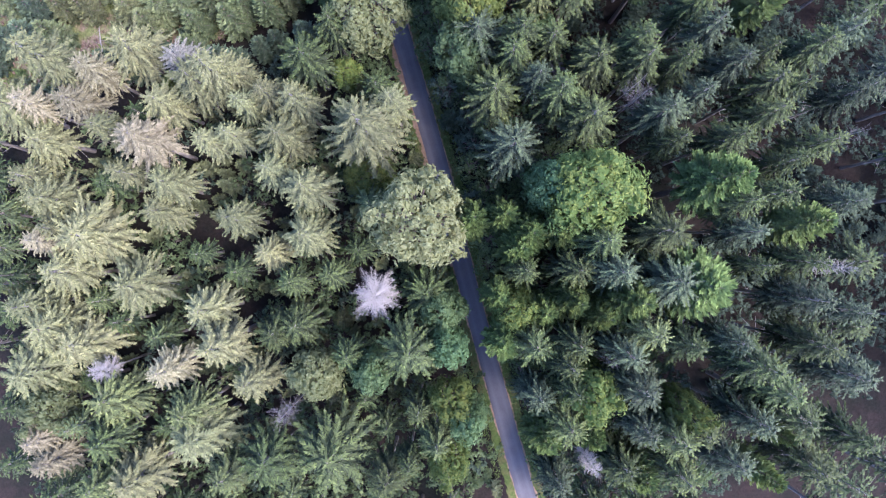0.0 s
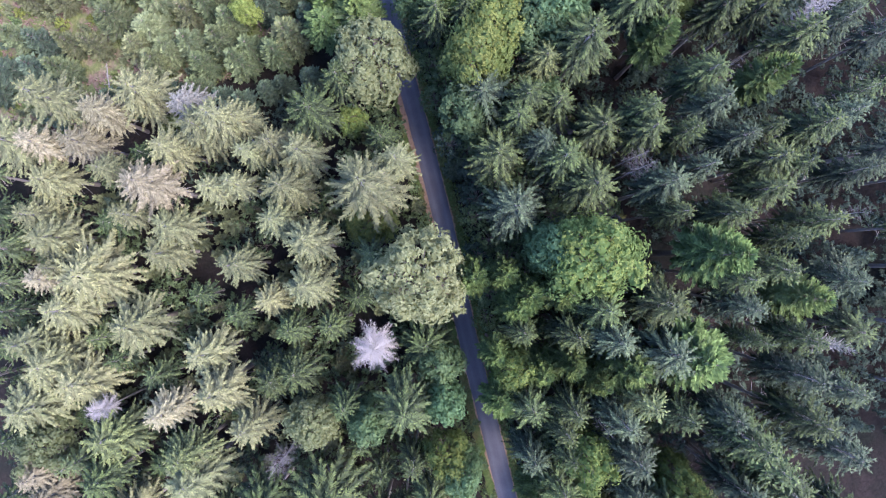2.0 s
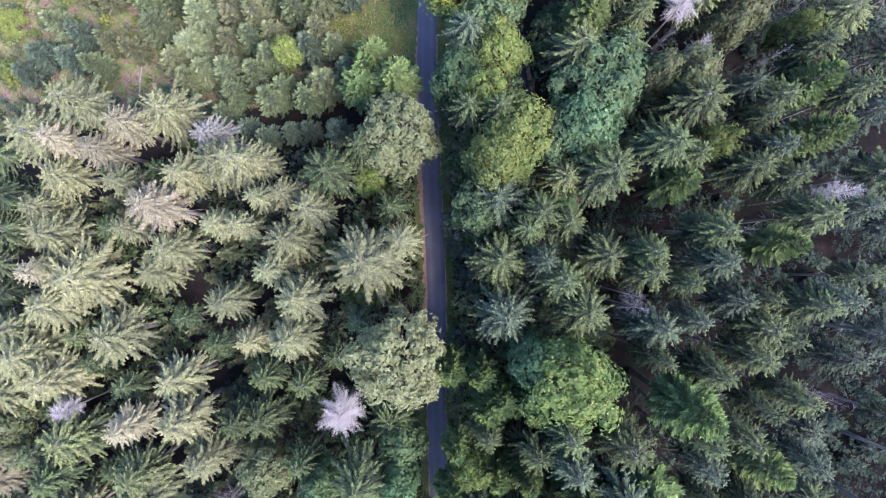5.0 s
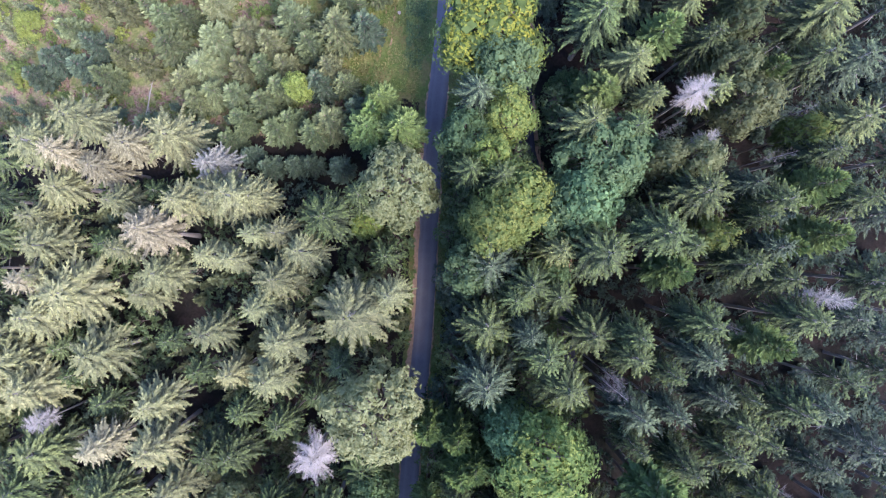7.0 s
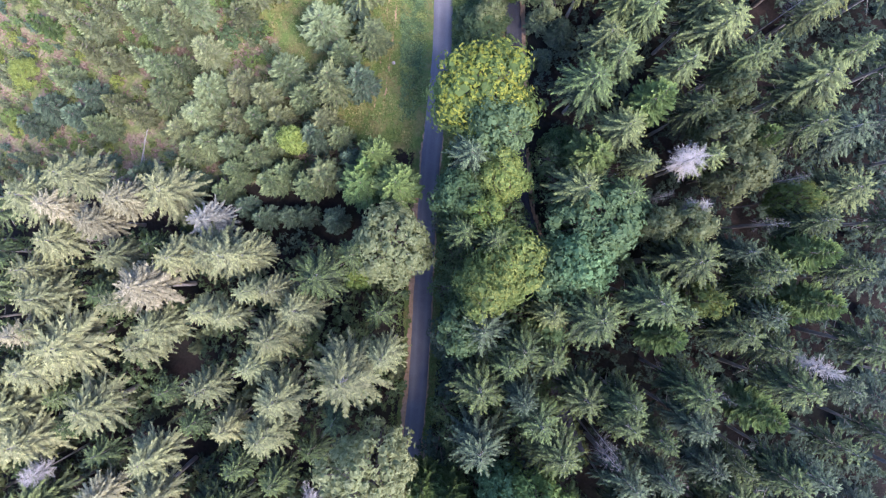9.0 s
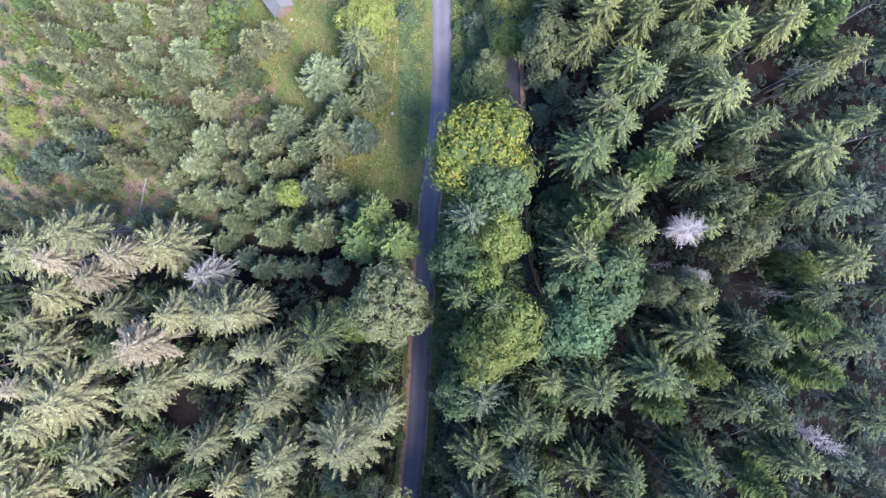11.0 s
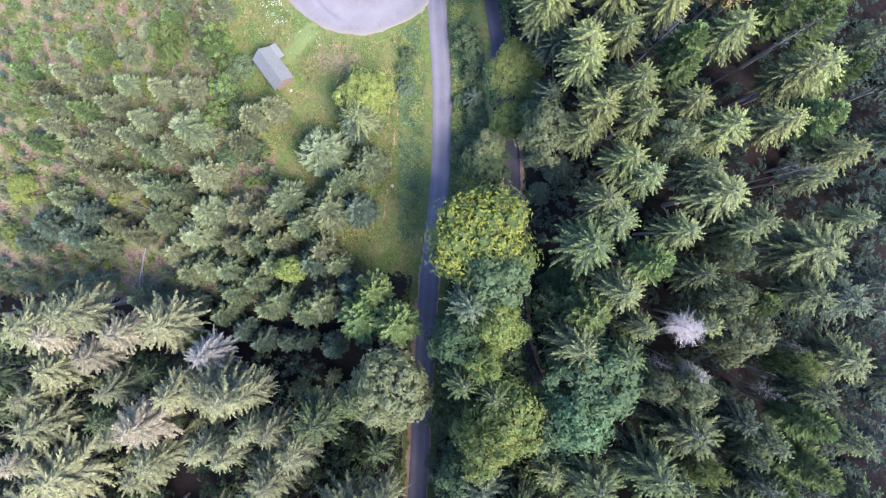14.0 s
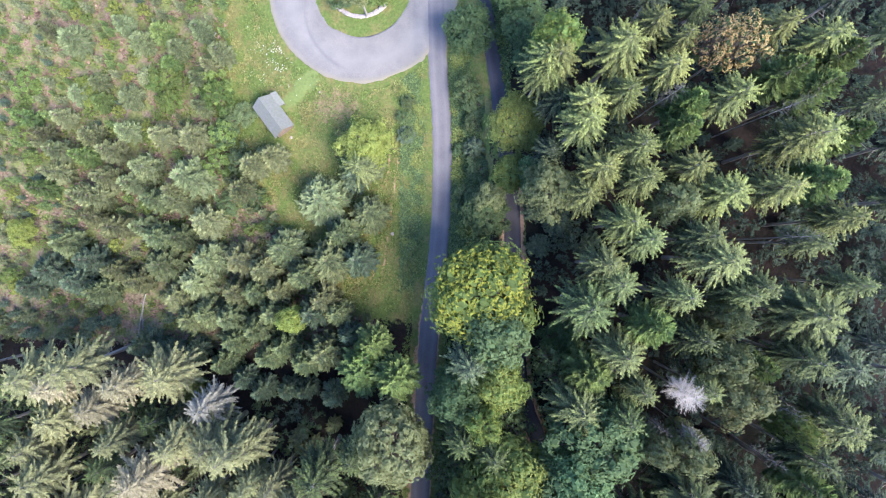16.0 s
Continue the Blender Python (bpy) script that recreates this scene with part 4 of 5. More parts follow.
tree("green", 22.6, 9.9, 30.3, 4.9)
tree("green", 20.1, 14.0, 31.2, 4.0)
tree("blue", 18.2, 16.4, 30.8, 3.1)
tree("green", 26.5, 16.9, 28.7, 4.7)
tree("green", 13.3, 17.4, 27.3, 5.1)
tree("green", 16.6, 20.6, 29.0, 3.2)
tree("green", 18.5, 22.8, 29.6, 4.0)
tree("blue", 13.5, 25.5, 27.4, 5.5)
tree("green", 26.9, 26.9, 32.4, 5.4)
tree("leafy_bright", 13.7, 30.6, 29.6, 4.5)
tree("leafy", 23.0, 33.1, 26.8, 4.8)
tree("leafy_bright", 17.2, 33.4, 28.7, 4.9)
tree("leafy", 25.6, 33.5, 29.5, 4.5)
tree("green", 15.0, 36.4, 27.3, 3.7)
tree("leafy_bright", 13.5, 40.0, 25.8, 2.8)
tree("mixed", 25.7, 43.4, 28.8, 5.1)
tree("mixed", 21.9, 27.6, 27.0, 3.6)
tree("green", 22.4, 20.8, 27.5, 3.5)
tree("leafy", 22.4, 24.2, 21.0, 2.9)
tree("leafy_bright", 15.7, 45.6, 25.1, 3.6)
tree("leafy", 25.2, 50.7, 15.0, 3.1)
tree("leafy", 14.8, 52.0, 26.0, 4.5)
tree("green", 26.3, 56.9, 30.5, 5.2)
tree("autumn", 13.2, 57.4, 23.0, 7.4)
tree("young_blue", 22.3, 64.6, 11.0, 2.6)
tree("blue", 22.9, 84.4, 22.5, 3.7)
tree("blue", 22.6, 77.9, 20.5, 3.3)
tree("young_blue", 21.7, 70.2, 12.0, 2.8)
tree("young_blue", 25.0, 68.4, 13.5, 3.4)
tree("leafy", 14.0, 69.2, 12.1, 3.2)
tree("gold_lit", 26.3, 71.3, 27.2, 3.7)
tree("leafy_pale", 22.3, 72.7, 23.7, 3.8)
tree("leafy", 21.6, 74.8, 15.9, 3.1)
# The next two take the sunlit crown colours to brighten them in the shade.
tree("leafy_bright", 18.6, 83.0, 12.8, 4.1)
tree("leafy_bright", 17.8, 75.4, 14.0, 2.9)
tree("leafy_pale", 14.7, 71.7, 13.4, 2.4)
tree("young_blue", 12.6, 80.0, 6.8, 2.6)
tree("shrub", 13.6, 76.8, 6.2, 2.4)
tree("shrub", 13.0, 87.0, 6.4, 2.3)
tree("gold_lit", 25.7, 80.4, 29.3, 4.1)
tree("gold_lit", 26.0, 83.3, 30.0, 4.1)
tree("gold_lit", 20.5, 87.4, 27.1, 3.7)
tree("gold_lit", 22.3, 88.3, 30.1, 3.7)
tree("gold_lit", 20.6, 88.9, 29.0, 4.2)
tree("leafy_bright", 21.9, 91.5, 30.5, 3.1)

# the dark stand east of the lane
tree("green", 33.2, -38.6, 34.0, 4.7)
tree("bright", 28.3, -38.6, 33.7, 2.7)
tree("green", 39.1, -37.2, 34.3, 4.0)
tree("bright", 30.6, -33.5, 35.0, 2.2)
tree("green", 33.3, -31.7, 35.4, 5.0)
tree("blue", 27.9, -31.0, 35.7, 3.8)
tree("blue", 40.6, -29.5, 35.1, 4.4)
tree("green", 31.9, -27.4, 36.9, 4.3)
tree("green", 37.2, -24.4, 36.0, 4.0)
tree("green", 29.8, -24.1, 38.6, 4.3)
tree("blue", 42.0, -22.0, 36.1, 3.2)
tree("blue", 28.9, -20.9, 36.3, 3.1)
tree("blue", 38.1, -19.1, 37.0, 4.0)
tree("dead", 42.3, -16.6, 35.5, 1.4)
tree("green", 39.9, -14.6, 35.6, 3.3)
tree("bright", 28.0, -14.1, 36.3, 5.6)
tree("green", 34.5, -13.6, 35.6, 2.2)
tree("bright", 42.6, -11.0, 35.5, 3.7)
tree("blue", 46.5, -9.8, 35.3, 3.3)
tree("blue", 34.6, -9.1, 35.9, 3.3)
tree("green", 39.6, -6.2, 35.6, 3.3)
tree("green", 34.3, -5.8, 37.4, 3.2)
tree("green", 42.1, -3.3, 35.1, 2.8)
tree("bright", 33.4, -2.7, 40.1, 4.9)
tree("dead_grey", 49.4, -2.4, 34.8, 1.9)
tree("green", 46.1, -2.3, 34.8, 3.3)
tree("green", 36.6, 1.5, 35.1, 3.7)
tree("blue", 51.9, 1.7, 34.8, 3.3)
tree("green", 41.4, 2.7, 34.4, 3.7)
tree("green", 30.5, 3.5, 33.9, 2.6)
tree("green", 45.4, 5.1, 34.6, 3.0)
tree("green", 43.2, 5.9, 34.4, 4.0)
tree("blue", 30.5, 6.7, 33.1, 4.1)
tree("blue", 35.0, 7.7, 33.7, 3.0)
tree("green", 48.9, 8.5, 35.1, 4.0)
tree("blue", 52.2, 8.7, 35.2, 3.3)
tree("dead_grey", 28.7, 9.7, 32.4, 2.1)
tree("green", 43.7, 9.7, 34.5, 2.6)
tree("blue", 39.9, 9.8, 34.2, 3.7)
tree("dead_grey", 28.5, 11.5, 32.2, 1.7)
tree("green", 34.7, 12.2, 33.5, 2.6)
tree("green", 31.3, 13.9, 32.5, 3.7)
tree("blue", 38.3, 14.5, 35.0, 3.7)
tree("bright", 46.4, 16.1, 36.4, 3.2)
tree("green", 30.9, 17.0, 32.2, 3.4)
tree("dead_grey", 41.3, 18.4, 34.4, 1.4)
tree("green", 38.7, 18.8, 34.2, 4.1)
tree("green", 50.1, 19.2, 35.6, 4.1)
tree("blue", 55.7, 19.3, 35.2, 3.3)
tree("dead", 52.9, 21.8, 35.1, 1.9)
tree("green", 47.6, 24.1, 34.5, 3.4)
tree("bright", 35.7, 24.9, 32.9, 3.3)
tree("green", 43.4, 25.4, 34.0, 3.9)
tree("green", 37.0, 27.8, 33.4, 3.2)
tree("blue", 46.8, 27.9, 34.4, 3.1)
tree("bright", 48.7, 28.0, 34.7, 2.6)
tree("leafy_bright", 40.2, 29.2, 33.6, 2.4)
tree("bright", 53.5, 29.4, 35.1, 3.1)
tree("green", 33.1, 29.8, 34.4, 5.2)
tree("green", 45.0, 31.5, 34.4, 2.4)
tree("green", 46.5, 33.6, 35.5, 3.7)
tree("green", 56.5, 33.8, 35.1, 3.3)
tree("green", 37.6, 34.0, 34.1, 5.4)
tree("bright", 52.2, 35.6, 36.4, 3.3)
tree("blue", 44.2, 35.7, 33.1, 3.2)
tree("leafy_pale", 34.5, 39.0, 32.1, 2.2)
tree("leafy_pale", 39.1, 39.0, 32.5, 2.8)
tree("dead_grey", 47.5, 39.0, 33.1, 1.5)
tree("leafy", 29.0, 39.4, 30.4, 5.8)
tree("green", 52.2, 39.4, 34.4, 4.1)
tree("dead", 39.0, 41.3, 32.3, 1.4)
tree("dead_grey", 34.9, 42.3, 31.8, 1.2)
tree("leafy_bright", 51.7, 42.3, 33.0, 2.2)
tree("mixed", 56.0, 43.0, 33.8, 4.5)
tree("green", 31.3, 43.1, 30.8, 3.6)
tree("dead_grey", 50.5, 44.7, 32.2, 1.7)
tree("leafy_pale", 45.1, 46.1, 32.7, 3.8)
tree("mixed", 32.4, 46.7, 31.2, 2.8)
tree("dead", 37.9, 46.8, 33.2, 2.7)
tree("mixed", 40.4, 47.1, 32.7, 2.7)
tree("bright", 27.2, 48.0, 29.4, 4.1)
tree("bright", 47.0, 49.7, 33.1, 2.6)
tree("blue", 56.2, 50.6, 33.8, 4.5)
tree("leafy_pale", 43.0, 50.7, 32.9, 3.1)
tree("mixed", 30.4, 51.1, 31.0, 4.3)
tree("mixed", 52.2, 51.1, 33.7, 3.8)
tree("green", 39.1, 53.3, 32.7, 3.5)
tree("bright", 34.1, 54.6, 33.5, 3.4)
tree("leafy_pale", 43.5, 55.7, 33.1, 2.3)
tree("mixed", 53.2, 56.3, 34.0, 5.6)
tree("mixed", 37.1, 58.6, 32.6, 3.5)
tree("mixed", 44.0, 59.1, 33.2, 3.2)
tree("mixed", 30.2, 59.7, 31.2, 3.9)
tree("mixed", 46.4, 60.0, 33.4, 3.4)
tree("mixed", 57.7, 60.2, 33.8, 3.0)
tree("mixed", 28.3, 62.3, 30.6, 3.8)
tree("mixed", 41.4, 63.1, 34.5, 4.9)
tree("mixed", 33.1, 65.4, 31.3, 3.4)
tree("mixed", 52.7, 65.6, 33.6, 2.8)
tree("mixed", 39.6, 65.8, 33.2, 3.8)
tree("dead_grey", 50.8, 65.9, 33.5, 1.7)
tree("gold_lit", 30.9, 67.7, 30.5, 3.8)
tree("gold_lit", 56.2, 68.2, 34.0, 3.4)
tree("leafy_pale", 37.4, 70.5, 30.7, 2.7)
tree("gold_lit", 42.8, 71.3, 33.0, 4.0)
tree("gold_lit", 48.4, 71.6, 33.9, 3.6)
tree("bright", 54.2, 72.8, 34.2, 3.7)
tree("gold_lit", 32.8, 73.2, 31.1, 3.6)
tree("gold_lit", 38.6, 74.3, 31.6, 3.5)
tree("gold_lit", 27.9, 74.6, 28.8, 4.2)
tree("gold_lit", 31.7, 76.9, 32.1, 3.9)
tree("gold_lit", 49.9, 77.6, 34.7, 3.7)
tree("gold_lit", 52.9, 78.6, 35.0, 4.4)
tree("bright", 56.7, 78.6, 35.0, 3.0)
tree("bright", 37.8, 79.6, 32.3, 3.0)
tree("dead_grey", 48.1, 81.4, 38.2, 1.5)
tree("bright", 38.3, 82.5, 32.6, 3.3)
tree("gold_lit", 42.6, 83.1, 34.1, 4.0)
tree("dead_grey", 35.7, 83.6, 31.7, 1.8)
tree("gold_lit", 30.4, 83.9, 30.4, 3.4)
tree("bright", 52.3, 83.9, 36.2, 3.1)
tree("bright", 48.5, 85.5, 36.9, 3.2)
tree("gold_lit", 35.4, 86.5, 31.5, 3.7)
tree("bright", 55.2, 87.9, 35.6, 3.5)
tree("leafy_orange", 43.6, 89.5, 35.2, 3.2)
tree("gold_lit", 30.1, 89.7, 31.3, 4.8)
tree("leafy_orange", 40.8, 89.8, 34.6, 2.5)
tree("gold_lit", 52.4, 89.8, 35.5, 3.7)
tree("gold_lit", 36.7, 90.1, 32.2, 2.7)
tree("gold_lit", 47.7, 91.2, 34.9, 3.1)
tree("gold_lit", 33.5, 92.5, 32.0, 3.5)


# ---- the stands beyond, and the undergrowth ----
def clear(x, y, r, share=0.72):
    return all((x - a) ** 2 + (y - b) ** 2 > (share * (r + c)) ** 2 for a, b, c in PLACED)


WEST_Y, WEST_X = [p.y for p in ROAD_WEST], [p.x for p in ROAD_WEST]
EAST_Y, EAST_X = [p.y for p in ROAD_EAST], [p.x for p in ROAD_EAST]


def off_road(x, y, room):
    return abs(x - np.interp(y, WEST_Y, WEST_X)) > room and abs(x - np.interp(y, EAST_Y, EAST_X)) > room - 0.8 and math.hypot(x - LOOP[0], y - LOOP[1]) > LOOP[3] + 1


def in_ride(x, y):
    """The gap in the trees along which the lane once went on to the south-east."""
    return y < 22 and abs(x - np.interp(y, (-60, -38, -15.5, -2, 9, 17), (56, 50.5, 42, 35, 29.5, 27))) < 3.2


def meadow_at(x, y):
    return 53 < y < 135 and -30 + max(0, 82 - y) * 0.8 < x < 11


fill = random.Random(9)
def thicket(name, label, sites, category):
    """Plants that nobody could count, joined into one mesh: sites hold kind, x, y, height and radius."""
    verts, faces, slots, mats, tips, base = [], [], [], [], [], 0
    for kind, x, y, h, r in sites:
        h0, r0, meshes = KINDS[kind]
        w = fill.uniform(0, 6.28)
        trunk, crown = meshes[fill.randrange(len(meshes))]
        for me in (trunk, crown) if h > 9 else (crown,):
            n = len(me.vertices)
            co = np.empty(n * 3, np.float32)
            me.vertices.foreach_get("co", co)
            co = co.reshape(-1, 3) * (r / r0, r / r0, h / h0)
            verts.append(np.stack([co[:, 0] * math.cos(w) - co[:, 1] * math.sin(w) + x, co[:, 0] * math.sin(w) + co[:, 1] * math.cos(w) + y, co[:, 2] + float(ground(x, y))], 1))
            faces += [tuple(i + base for i in p.vertices) for p in me.polygons]
            tip = np.zeros(n, np.float32)
            if "tip" in me.attributes:
                me.attributes["tip"].data.foreach_get("value", tip)
            tips.append(tip)
            if me.materials[0] not in mats:
                mats.append(me.materials[0])
            slots += [mats.index(me.materials[0])] * len(me.polygons)
            base += n
    me = mesh_of(name, np.concatenate(verts).tolist(), faces, mats[0], tips=np.concatenate(tips))
    for m in mats[1:]:
        me.materials.append(m)
    me.polygons.foreach_set("material_index", slots)
    return tagged(new(name, me), label, category, kind="stuff")


sites = []
for _ in range(4200):  # mature spruces that close the stands
    x, y, r = fill.uniform(-78, 84), fill.uniform(-54, 118), fill.uniform(3.2, 4.8)
    west = x < 4
    if west and y > 44 or 4 <= x < 19.5 and y > 48 or in_ride(x, y):
        continue
    edge = x < -62 or x > 56 or y < -34 or (y > 100 and x > 22)
    if clear(x, y, r, 0.72 if edge and -45 < x < 50 else (0.6 if x < -45 else 0.68) if west else (0.68 if x < 27 and y < 46 else 0.85)) and off_road(x, y, r * 0.6 + 1.6):
        h = fill.uniform(18, 23) if x < -20 else fill.uniform(22, 27)
        sites.append((fill.choice(("fill_mixed", "fill_green", "fill_green") if west else ("fill_green", "fill_blue", "fill_mixed" if y > 55 else "fill_green")), x, y, h * (1 if edge else fill.uniform(0.6, 0.8) if west else fill.uniform(0.55, 0.8) if x < 27 else fill.uniform(0.4, 0.62)), r))
        PLACED.append((x, y, r))
thicket("spruce_forest", "dense spruce forest closing in behind the tallest trees", sites, "forest")


sites = []
for _ in range(1500):  # half-grown broadleaf trees under the firs and spruces between the roads
    x, y, r = fill.uniform(4, 27), fill.uniform(-46, 50), fill.uniform(2.2, 3.4)
    if off_road(x, y, r * 0.75 + 1.6) and all((x - a) ** 2 + (y - b) ** 2 > 2.7 ** 2 for a, b in [(p[0], p[1]) for p in PLACED]):
        sites.append((fill.choice(("fill_leafy", "fill_fresh", "fill_fresh")), x, y, fill.uniform(10, 16), r))
        PLACED.append((x, y, 2.0))
thicket("half_grown_trees", "half-grown leafy trees beneath the tall conifers", sites, "undergrowth")
sites = []
for _ in range(3600):  # plantation on the clear-cut
    x, y, r = fill.uniform(-86, -3), fill.uniform(38, 126), fill.uniform(0.7, 1.5)
    if meadow_at(x, y) or -50 < x < -42.5 and 44 < y < 60 or y < 44 and x < -36:
        continue
    if y < 52:
        r *= 1.45
    if clear(x, y, r, 0.74) and off_road(x, y, 4):
        sites.append((fill.choice(("sapling", "sapling_blue", "sapling_blue") if y < 52 else ("sapling", "sapling_pale", "sapling_pale", "sapling_blue", "sapling_bright", "sapling_bright", "sapling", "sapling_pale", "shrub_bright", "shrub_bright", "shrub_yellow" if x < -36 else "shrub")), x, y, r * fill.uniform(2.6, 3.6), r))
        PLACED.append((x, y, r))
thicket("plantation_growth", "dense bushy young conifers filling the clear-cut", sites, "conifers")
sites = []
for _ in range(1800):  # a lower storey of spruces and shrubs among the pale western trees
    x, y, r = fill.uniform(-80, 2), fill.uniform(-44, 37), fill.uniform(1.4, 2.6)
    if off_road(x, y, r + 1.2) and all((x - a) ** 2 + (y - b) ** 2 > 1.9 ** 2 for a, b, c in PLACED):
        sites.append((fill.choice(("sapling", "sapling_pale", "coppice", "coppice", "coppice", "bramble")), x, y, fill.uniform(5, 11), r))
        PLACED.append((x, y, r))
thicket("lower_storey", "smaller green spruces and shrubs between tall trunks", sites, "undergrowth")
sites = []
for _ in range(4400):  # undergrowth between the trunks
    x, y, r = fill.uniform(2, 74), fill.uniform(-40, 104), fill.uniform(1.1, 2.4)
    if (x > 20 or y < 46) and (x < 9 or fill.random() < 0.9) and off_road(x, y, r + 2.0) and all((x - a) ** 2 + (y - b) ** 2 > 1.75 ** 2 for a, b, c in PLACED):
        sites.append((fill.choice(("bramble", "bramble", "bramble", "bramble", "bramble", "sapling_blue")), x, y, r * fill.uniform(1.8, 3.6), r))
        PLACED.append((x, y, r))
thicket("undergrowth", "dark green saplings and brambles beneath the spruces", sites, "undergrowth")


# ---- small things ----
def box(verts, faces, lo, hi):
    s = len(verts)
    verts += [(x, y, z) for z in (lo[2], hi[2]) for y in (lo[1], hi[1]) for x in (lo[0], hi[0])]
    faces += [(s, s + 2, s + 3, s + 1), (s + 4, s + 5, s + 7, s + 6), (s, s + 1, s + 5, s + 4), (s + 2, s + 6, s + 7, s + 3), (s, s + 4, s + 6, s + 2), (s + 1, s + 3, s + 7, s + 5)]


def fallen_log(x0, y0, x1, y1, r):
    a, b = Vector((x0, y0, float(ground(x0, y0)) + r + 0.1)), Vector((x1, y1, float(ground(x1, y1)) + r + 0.1))
    verts, faces = [], []
    rng = random.Random(round(x0 * 10))
    points = [a.lerp(b, i / 6) + Vector((rng.uniform(-0.1, 0.1), rng.uniform(-0.1, 0.1), rng.uniform(0, 0.1))) - a for i in range(7)]
    tube(verts, faces, points, [r * (1 - 0.09 * i) for i in range(7)], 8)
    log = tagged(new("fallen_log"), "bleached fallen trunk lying on the cleared ground", "log", "fallen logs")
    log.location = a
    part("trunk", mesh_of("trunk", verts, faces, DEADWOOD, True), log)
    for i in range(5):
        p = points[1 + i]
        verts, faces = [], []
        d = Vector((rng.uniform(-1, 1), rng.uniform(-1, 1), rng.uniform(0, 0.5))).normalized()
        tube(verts, faces, [p, p + d * 0.5, p + d * 0.9 + Vector((0, 0, 0.15))], [0.04, 0.03, 0.01], 4)
        part("branch_stub", mesh_of("branch_stub", verts, faces, DEADWOOD), log)


fallen_log(-46.6, 47.6, -44.4, 57.4, 0.16)
fallen_log(-45.6, 48.5, -45.4, 54.5, 0.10)

fallen_log(-57.4, 92.2, -54.6, 90.0, 0.08)
fallen_log(-32.9, 83.6, -32.6, 86.4, 0.07)
fallen_log(-33.0, 99.0, -31.6, 100.6, 0.12)


def shed(x, y, turn, length, width, eave, ridge):
    """A plank shed with a felt-covered saddle roof and a lean-to on its uphill side."""
    thing = tagged(new("shed"), "small weathered plank shed with a grey saddle roof", "shed")
    z = float(ground(x, y)) - 0.5
    thing.matrix_basis = pose(x, y, z, 0, 0, turn)
    l, w = length / 2 - 0.35, width / 2 - 0.35
    for name, lo, hi in (("side_wall", (-l, -w, 0), (l, -w + 0.1, eave)), ("side_wall", (-l, w - 0.1, 0), (l, w, eave)), ("gable_wall", (-l, -w + 0.1, 0), (-l + 0.1, w - 0.1, eave)), ("gable_wall", (l - 0.1, -w + 0.1, 0), (l, w - 0.1, eave))):
        verts, faces = [], []
        box(verts, faces, lo, hi)
        if name == "gable_wall":
            s = len(verts)
            verts += [(lo[0], -w, eave), (lo[0], w, eave), (lo[0], 0, ridge - 0.1), (hi[0], -w, eave), (hi[0], w, eave), (hi[0], 0, ridge - 0.1)]
            faces += [(s, s + 2, s + 1), (s + 3, s + 4, s + 5), (s, s + 3, s + 5, s + 2), (s + 1, s + 2, s + 5, s + 4)]
        wall = part(name, mesh_of(name, verts, faces, PLANK), thing)
        for k in range(int((hi[0] - lo[0]) / 0.2) if name == "side_wall" else 0):
            verts, faces = [], []
            s = -1 if lo[1] < 0 else 1
            box(verts, faces, (lo[0] + 0.2 * k + 0.01, s * w - 0.012 + s * 0.012, 0.02), (lo[0] + 0.2 * k + 0.185, s * w + 0.012 + s * 0.012, eave - 0.02))
            part("plank", mesh_of("plank", verts, faces, PLANK), wall)
    rise = math.atan2(ridge - eave, width / 2)
    for s in (-1, 1):
        n = 6
        roof = new("roof_plane")
        roof.parent = thing
        for k in range(n):
            verts, faces = [], []
            d0, d1 = k / n, (k + 1) / n + 0.04
            h = [ridge + (eave - ridge) * d for d in (d0, d1)]
            for a in (-length / 2, length / 2):
                verts += [(a, s * width / 2 * d0, h[0]), (a, s * width / 2 * d1, h[1] + 0.025), (a, s * width / 2 * d1, h[1] + 0.06), (a, s * width / 2 * d0, h[0] + 0.05)]
            faces = [(0, 1, 2, 3), (4, 7, 6, 5), (3, 2, 6, 7), (0, 4, 5, 1), (1, 5, 6, 2), (0, 3, 7, 4)]
            part("felt_sheet", mesh_of("felt_sheet", verts, faces, SLATE), roof)
    verts, faces = [], []
    tube(verts, faces, [Vector((-length / 2, 0, ridge + 0.06)), Vector((0, 0, ridge + 0.06)), Vector((length / 2, 0, ridge + 0.06))], [0.09] * 3, 6)
    part("ridge_cap", mesh_of("ridge_cap", verts, faces, SLATE), thing)
    verts, faces = [], []
    for a in (-length / 2 - 0.05, -length / 2 + 2.6):
        verts += [(a, width / 2 - 0.1, eave + 0.12), (a, width / 2 + 0.95, eave - 0.3), (a, width / 2 + 0.95, eave - 0.24), (a, width / 2 - 0.1, eave + 0.18)]
    faces = [(0, 1, 2, 3), (4, 7, 6, 5), (3, 2, 6, 7), (0, 4, 5, 1), (1, 5, 6, 2), (0, 3, 7, 4)]
    part("lean_to_roof", mesh_of("lean_to_roof", verts, faces, SLATE), thing)
    for a in (-length / 2 + 0.1, -length / 2 + 2.4):
        verts, faces = [], []
        box(verts, faces, (a, width / 2 + 0.75, 0), (a + 0.1, width / 2 + 0.85, eave - 0.28))
        part("post", mesh_of("post", verts, faces, PLANK), thing)
    verts, faces = [], []
    box(verts, faces, (l, -0.5, 0.4), (l + 0.05, 0.5, 2.3))
    door = part("door", mesh_of("door", verts, faces, PLANK), thing)
    verts, faces = [], []
    box(verts, faces, (l + 0.05, 0.35, 1.3), (l + 0.09, 0.4, 1.45))
    part("handle", mesh_of("handle", verts, faces, SLATE), door)


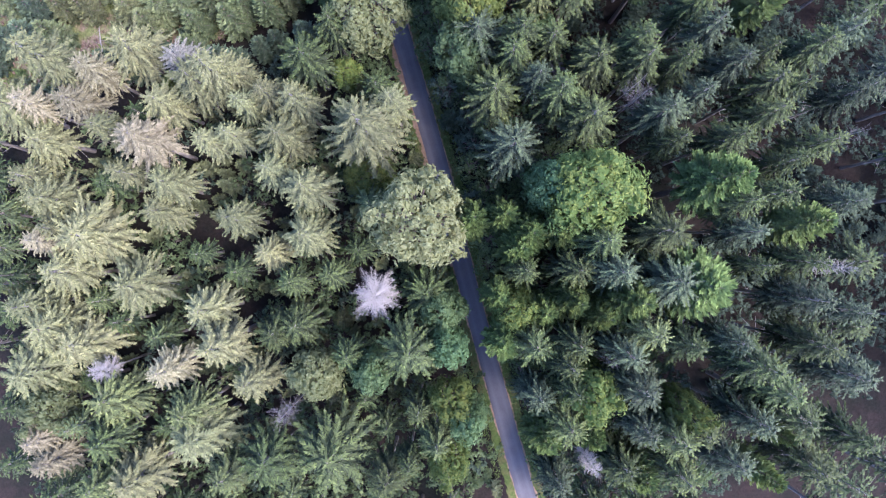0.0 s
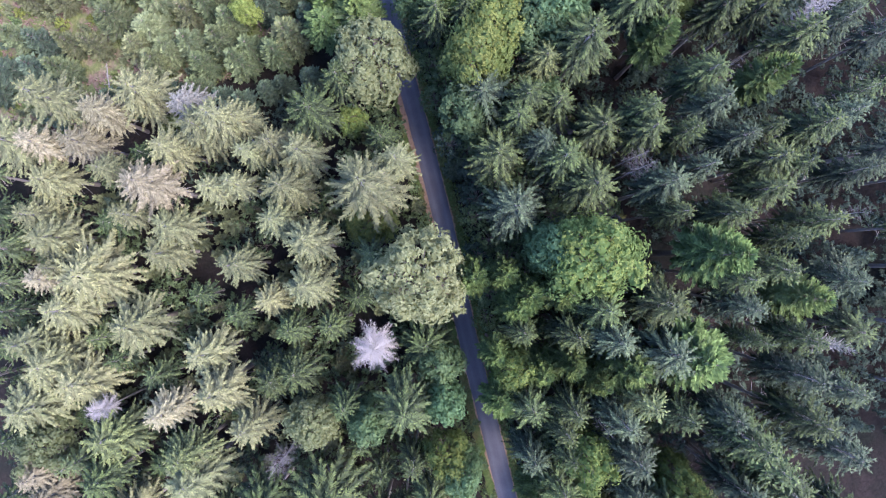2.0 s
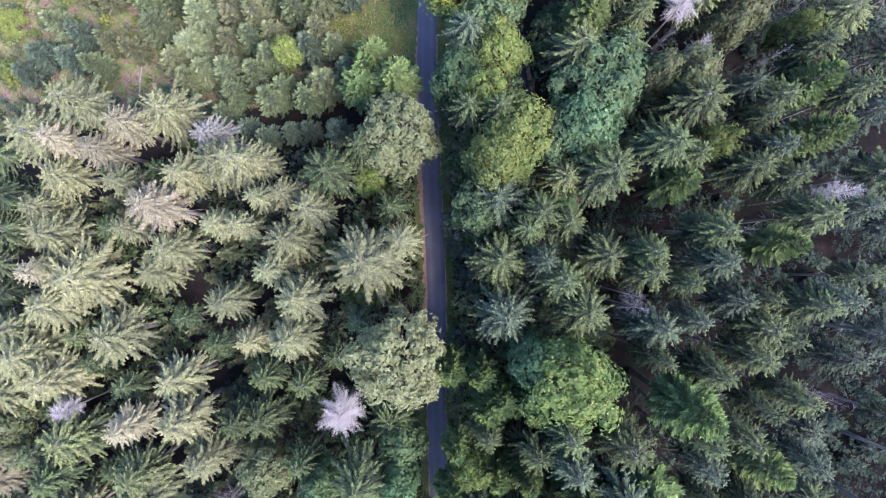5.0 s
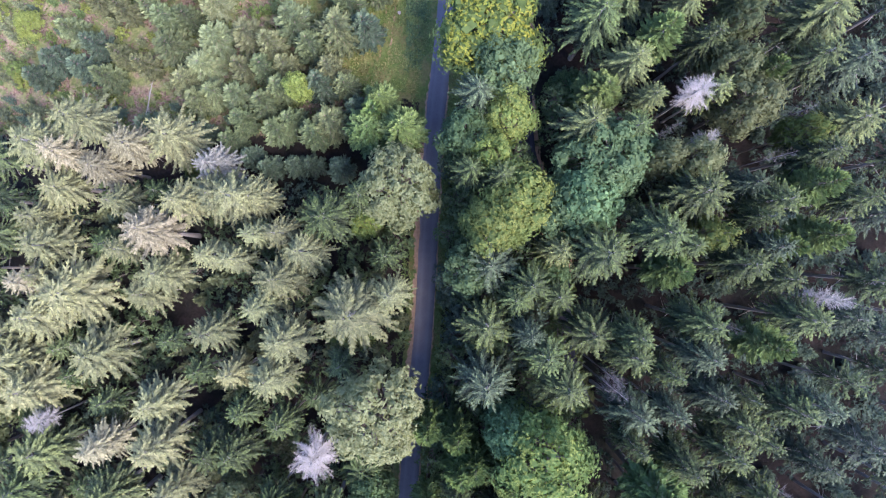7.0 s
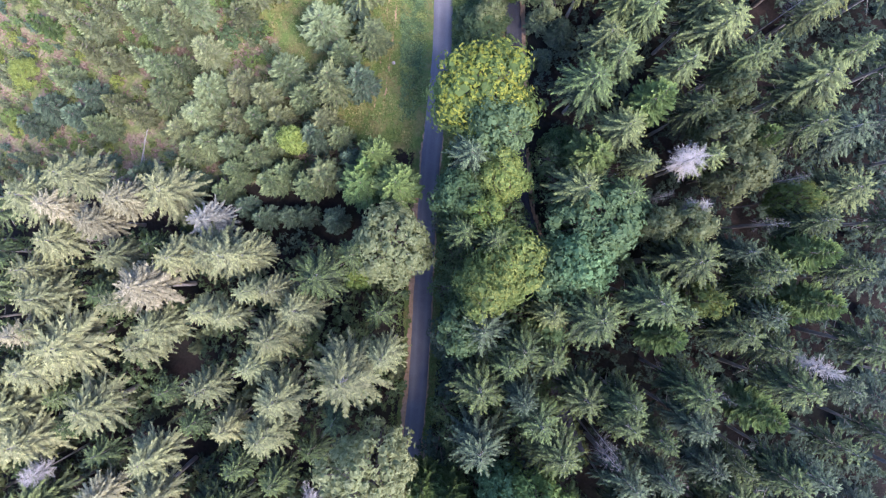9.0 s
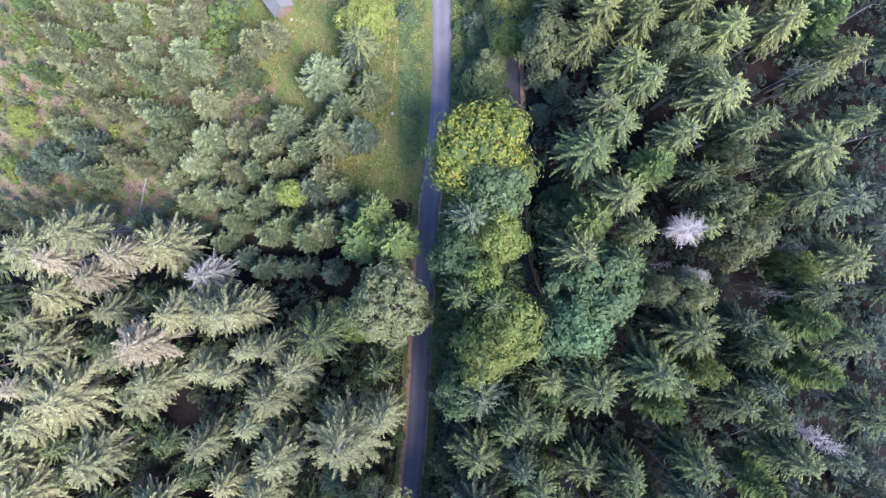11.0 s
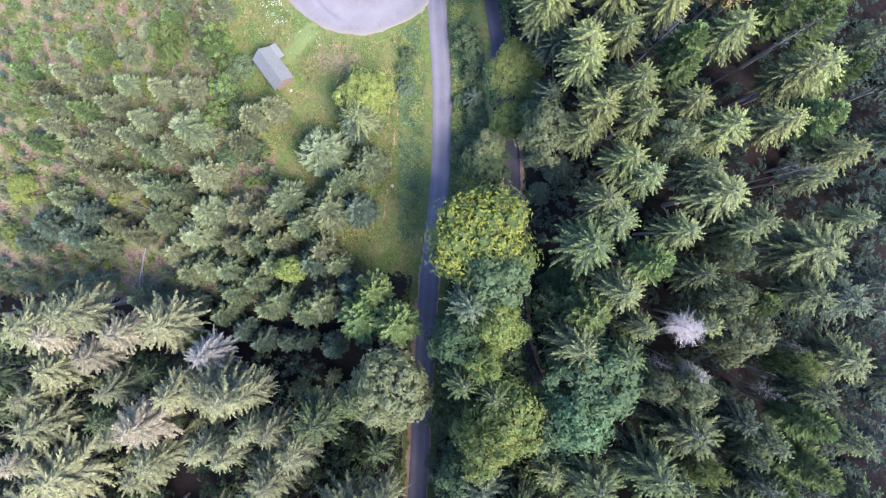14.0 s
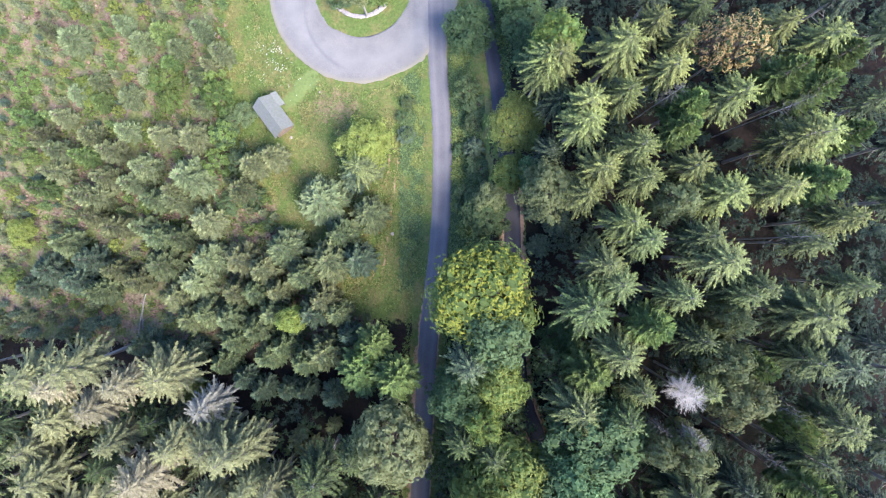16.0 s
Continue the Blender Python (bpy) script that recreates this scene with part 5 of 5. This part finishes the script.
shed(-20.9, 85.8, -53, 6.5, 3.7, 2.7, 4.6)


def boulder(x, y, r, seed, label="pale weathered boulder on the ground"):
    rng = random.Random(seed)
    bm = bmesh.new()
    bmesh.ops.create_icosphere(bm, subdivisions=2, radius=r)
    for q in bm.verts:
        q.co *= 1 + 0.25 * noise.noise(q.co / r * 1.3 + Vector((seed, 0, 0)))
        q.co.z *= 0.65
    me = bpy.data.meshes.new("boulder")
    bm.to_mesh(me)
    bm.free()
    me.materials.append(STONE)
    thing = tagged(new("boulder", me), label, "stone", "boulders")
    thing.matrix_basis = pose(x, y, float(ground(x, y)) + r * 0.3, 0, 0, rng.uniform(0, 360))


boulder(-0.8, 66.4, 0.3, 1)
boulder(-18.3, 82.6, 0.28, 2, "pale stone lying beside the shed")
boulder(-13.4, 90.1, 0.2, 3)
for i in range(26):  # a row of stones edges the planted island
    w = radians(222 + 96 * i / 25)
    boulder(LOOP[0] + 5.4 * math.cos(w), LOOP[1] + 5.4 * math.sin(w) + 0.3, 0.32 + 0.14 * random.Random(i).random(), 10 + i, "pale edging stone round the planted island")


def birch(x, y, h, r):
    trunk, crown = broadleaf_meshes(88, h, r, 0.62, 20, 70, 0.3, [LEAF_PALE])
    trunk.materials[0] = DEADWOOD
    thing = tagged(new("birch_tree"), "slender birch with a white trunk on the island", "tree", "broadleaf trees")
    thing.location = (x, y, float(ground(x, y)))
    part("trunk", trunk, thing)
    part("crown", crown, thing)


birch(-5.4, 102.4, 13, 2.4)


def tufts(name, label, count, where, size, mats, category, rise=(0.3, 1.1)):
    """Low plants strewn over an area, as one mesh of small blades."""
    rng = random.Random(len(name))
    verts, faces, slots = [], [], []
    while count > 0:
        x, y = rng.uniform(-84, 24), rng.uniform(-40, 126)
        if not where(x, y, rng):
            continue
        count -= 1
        z = float(ground(x, y)) + 0.02
        lump = noise.noise((x * 0.35, y * 0.35, 7))
        kind = 0 if lump < 0.12 else 1
        for q in range(5):
            w = rng.uniform(0, 6.28)
            way = Vector((math.cos(w), math.sin(w), rng.uniform(*rise))).normalized()
            s = size * rng.uniform(0.6, 1.5) * (1 + 0.6 * lump)
            sprig(verts, faces, Vector((x + rng.uniform(-0.25, 0.25), y + rng.uniform(-0.25, 0.25), z)), way, Vector((-math.sin(w), math.cos(w), 0.2)), s, s * 0.35)
            slots.append(min(kind, len(mats) - 1))
    me = mesh_of(name, verts, faces, mats[0])
    for m in mats[1:]:
        me.materials.append(m)
    me.polygons.foreach_set("material_index", slots)
    tagged(new(name, me), label, category, kind="stuff")


NETTLE = material("nettles_green", foliage((0.024, 0.046, 0.02), (0.05, 0.09, 0.036), (0.1, 0.155, 0.062)))
HERB = material("herbs_green", foliage((0.044, 0.07, 0.018), (0.088, 0.126, 0.036), (0.148, 0.188, 0.06)))
STRAW = material("straw_grass", foliage((0.095, 0.11, 0.035), (0.135, 0.142, 0.05), (0.19, 0.182, 0.075)))
HEATHER = material("heather_brown", foliage((0.1, 0.07, 0.052), (0.16, 0.115, 0.085), (0.23, 0.17, 0.13)))
tufts("meadow_grass", "tall green and straw-coloured meadow grass", 9000, lambda x, y, r: meadow_at(x, y) and off_road(x, y, 2.1) and (abs((x + 15.5) * 0.74 - (y - 92) * 0.67) > 1.5 or not 87 < y < 98), 0.3, [HERB, STRAW], "grass")
tufts("verge_grass", "grass and herbs along the road verges", 5000, lambda x, y, r: not meadow_at(x, y) and -6 < x < 18 and not off_road(x, y, 4.2) and off_road(x, y, 2.0), 0.32, [HERB, HERB, STRAW], "grass")
tufts("road_herbs", "rank green nettles and herbs beside the asphalt", 17000, lambda x, y, r: 57 < y < 106 and (0.6 < x < 5.6 or 8.6 < x < 17.5) and off_road(x, y, 1.9) and noise.noise((x * 0.25, y * 0.12, 4)) > r.uniform(-0.7, 0.0), 0.42, [NETTLE, HERB], "herbs", (0.1, 0.6))
tufts("heather", "reddish brown heather and bracken on the clear-cut", 9000, lambda x, y, r: x < -4 and y > 46 and not meadow_at(x, y) and noise.noise((x * 0.2, y * 0.2, 1)) > -0.25, 0.5, [HEATHER, HERB], "heather")


def flowers(count):
    rng = random.Random(3)
    verts, faces = [], []
    while count > 0:
        x, y = rng.gauss(-20.5, 2.6), rng.gauss(96.5, 2.6)
        if not off_road(x, y, 2) or noise.noise((x * 0.6, y * 0.6, 2)) < 0:
            continue
        count -= 1
        p = Vector((x, y, float(ground(x, y)) + rng.uniform(0.3, 0.6)))
        for q in range(3):
            w = rng.uniform(0, 6.28)
            sprig(verts, faces, p, Vector((math.cos(w), math.sin(w), 0.2)).normalized(), Vector((-math.sin(w), math.cos(w), 0)), 0.09, 0.07)
    tagged(new("meadow_flowers", mesh_of("meadow_flowers", verts, faces, PETAL)), "white umbels flowering in the meadow", "flowers", kind="stuff")


PETAL = material("white_petals", foliage((0.35, 0.36, 0.3), (0.45, 0.46, 0.4), (0.6, 0.6, 0.54)))
flowers(170)
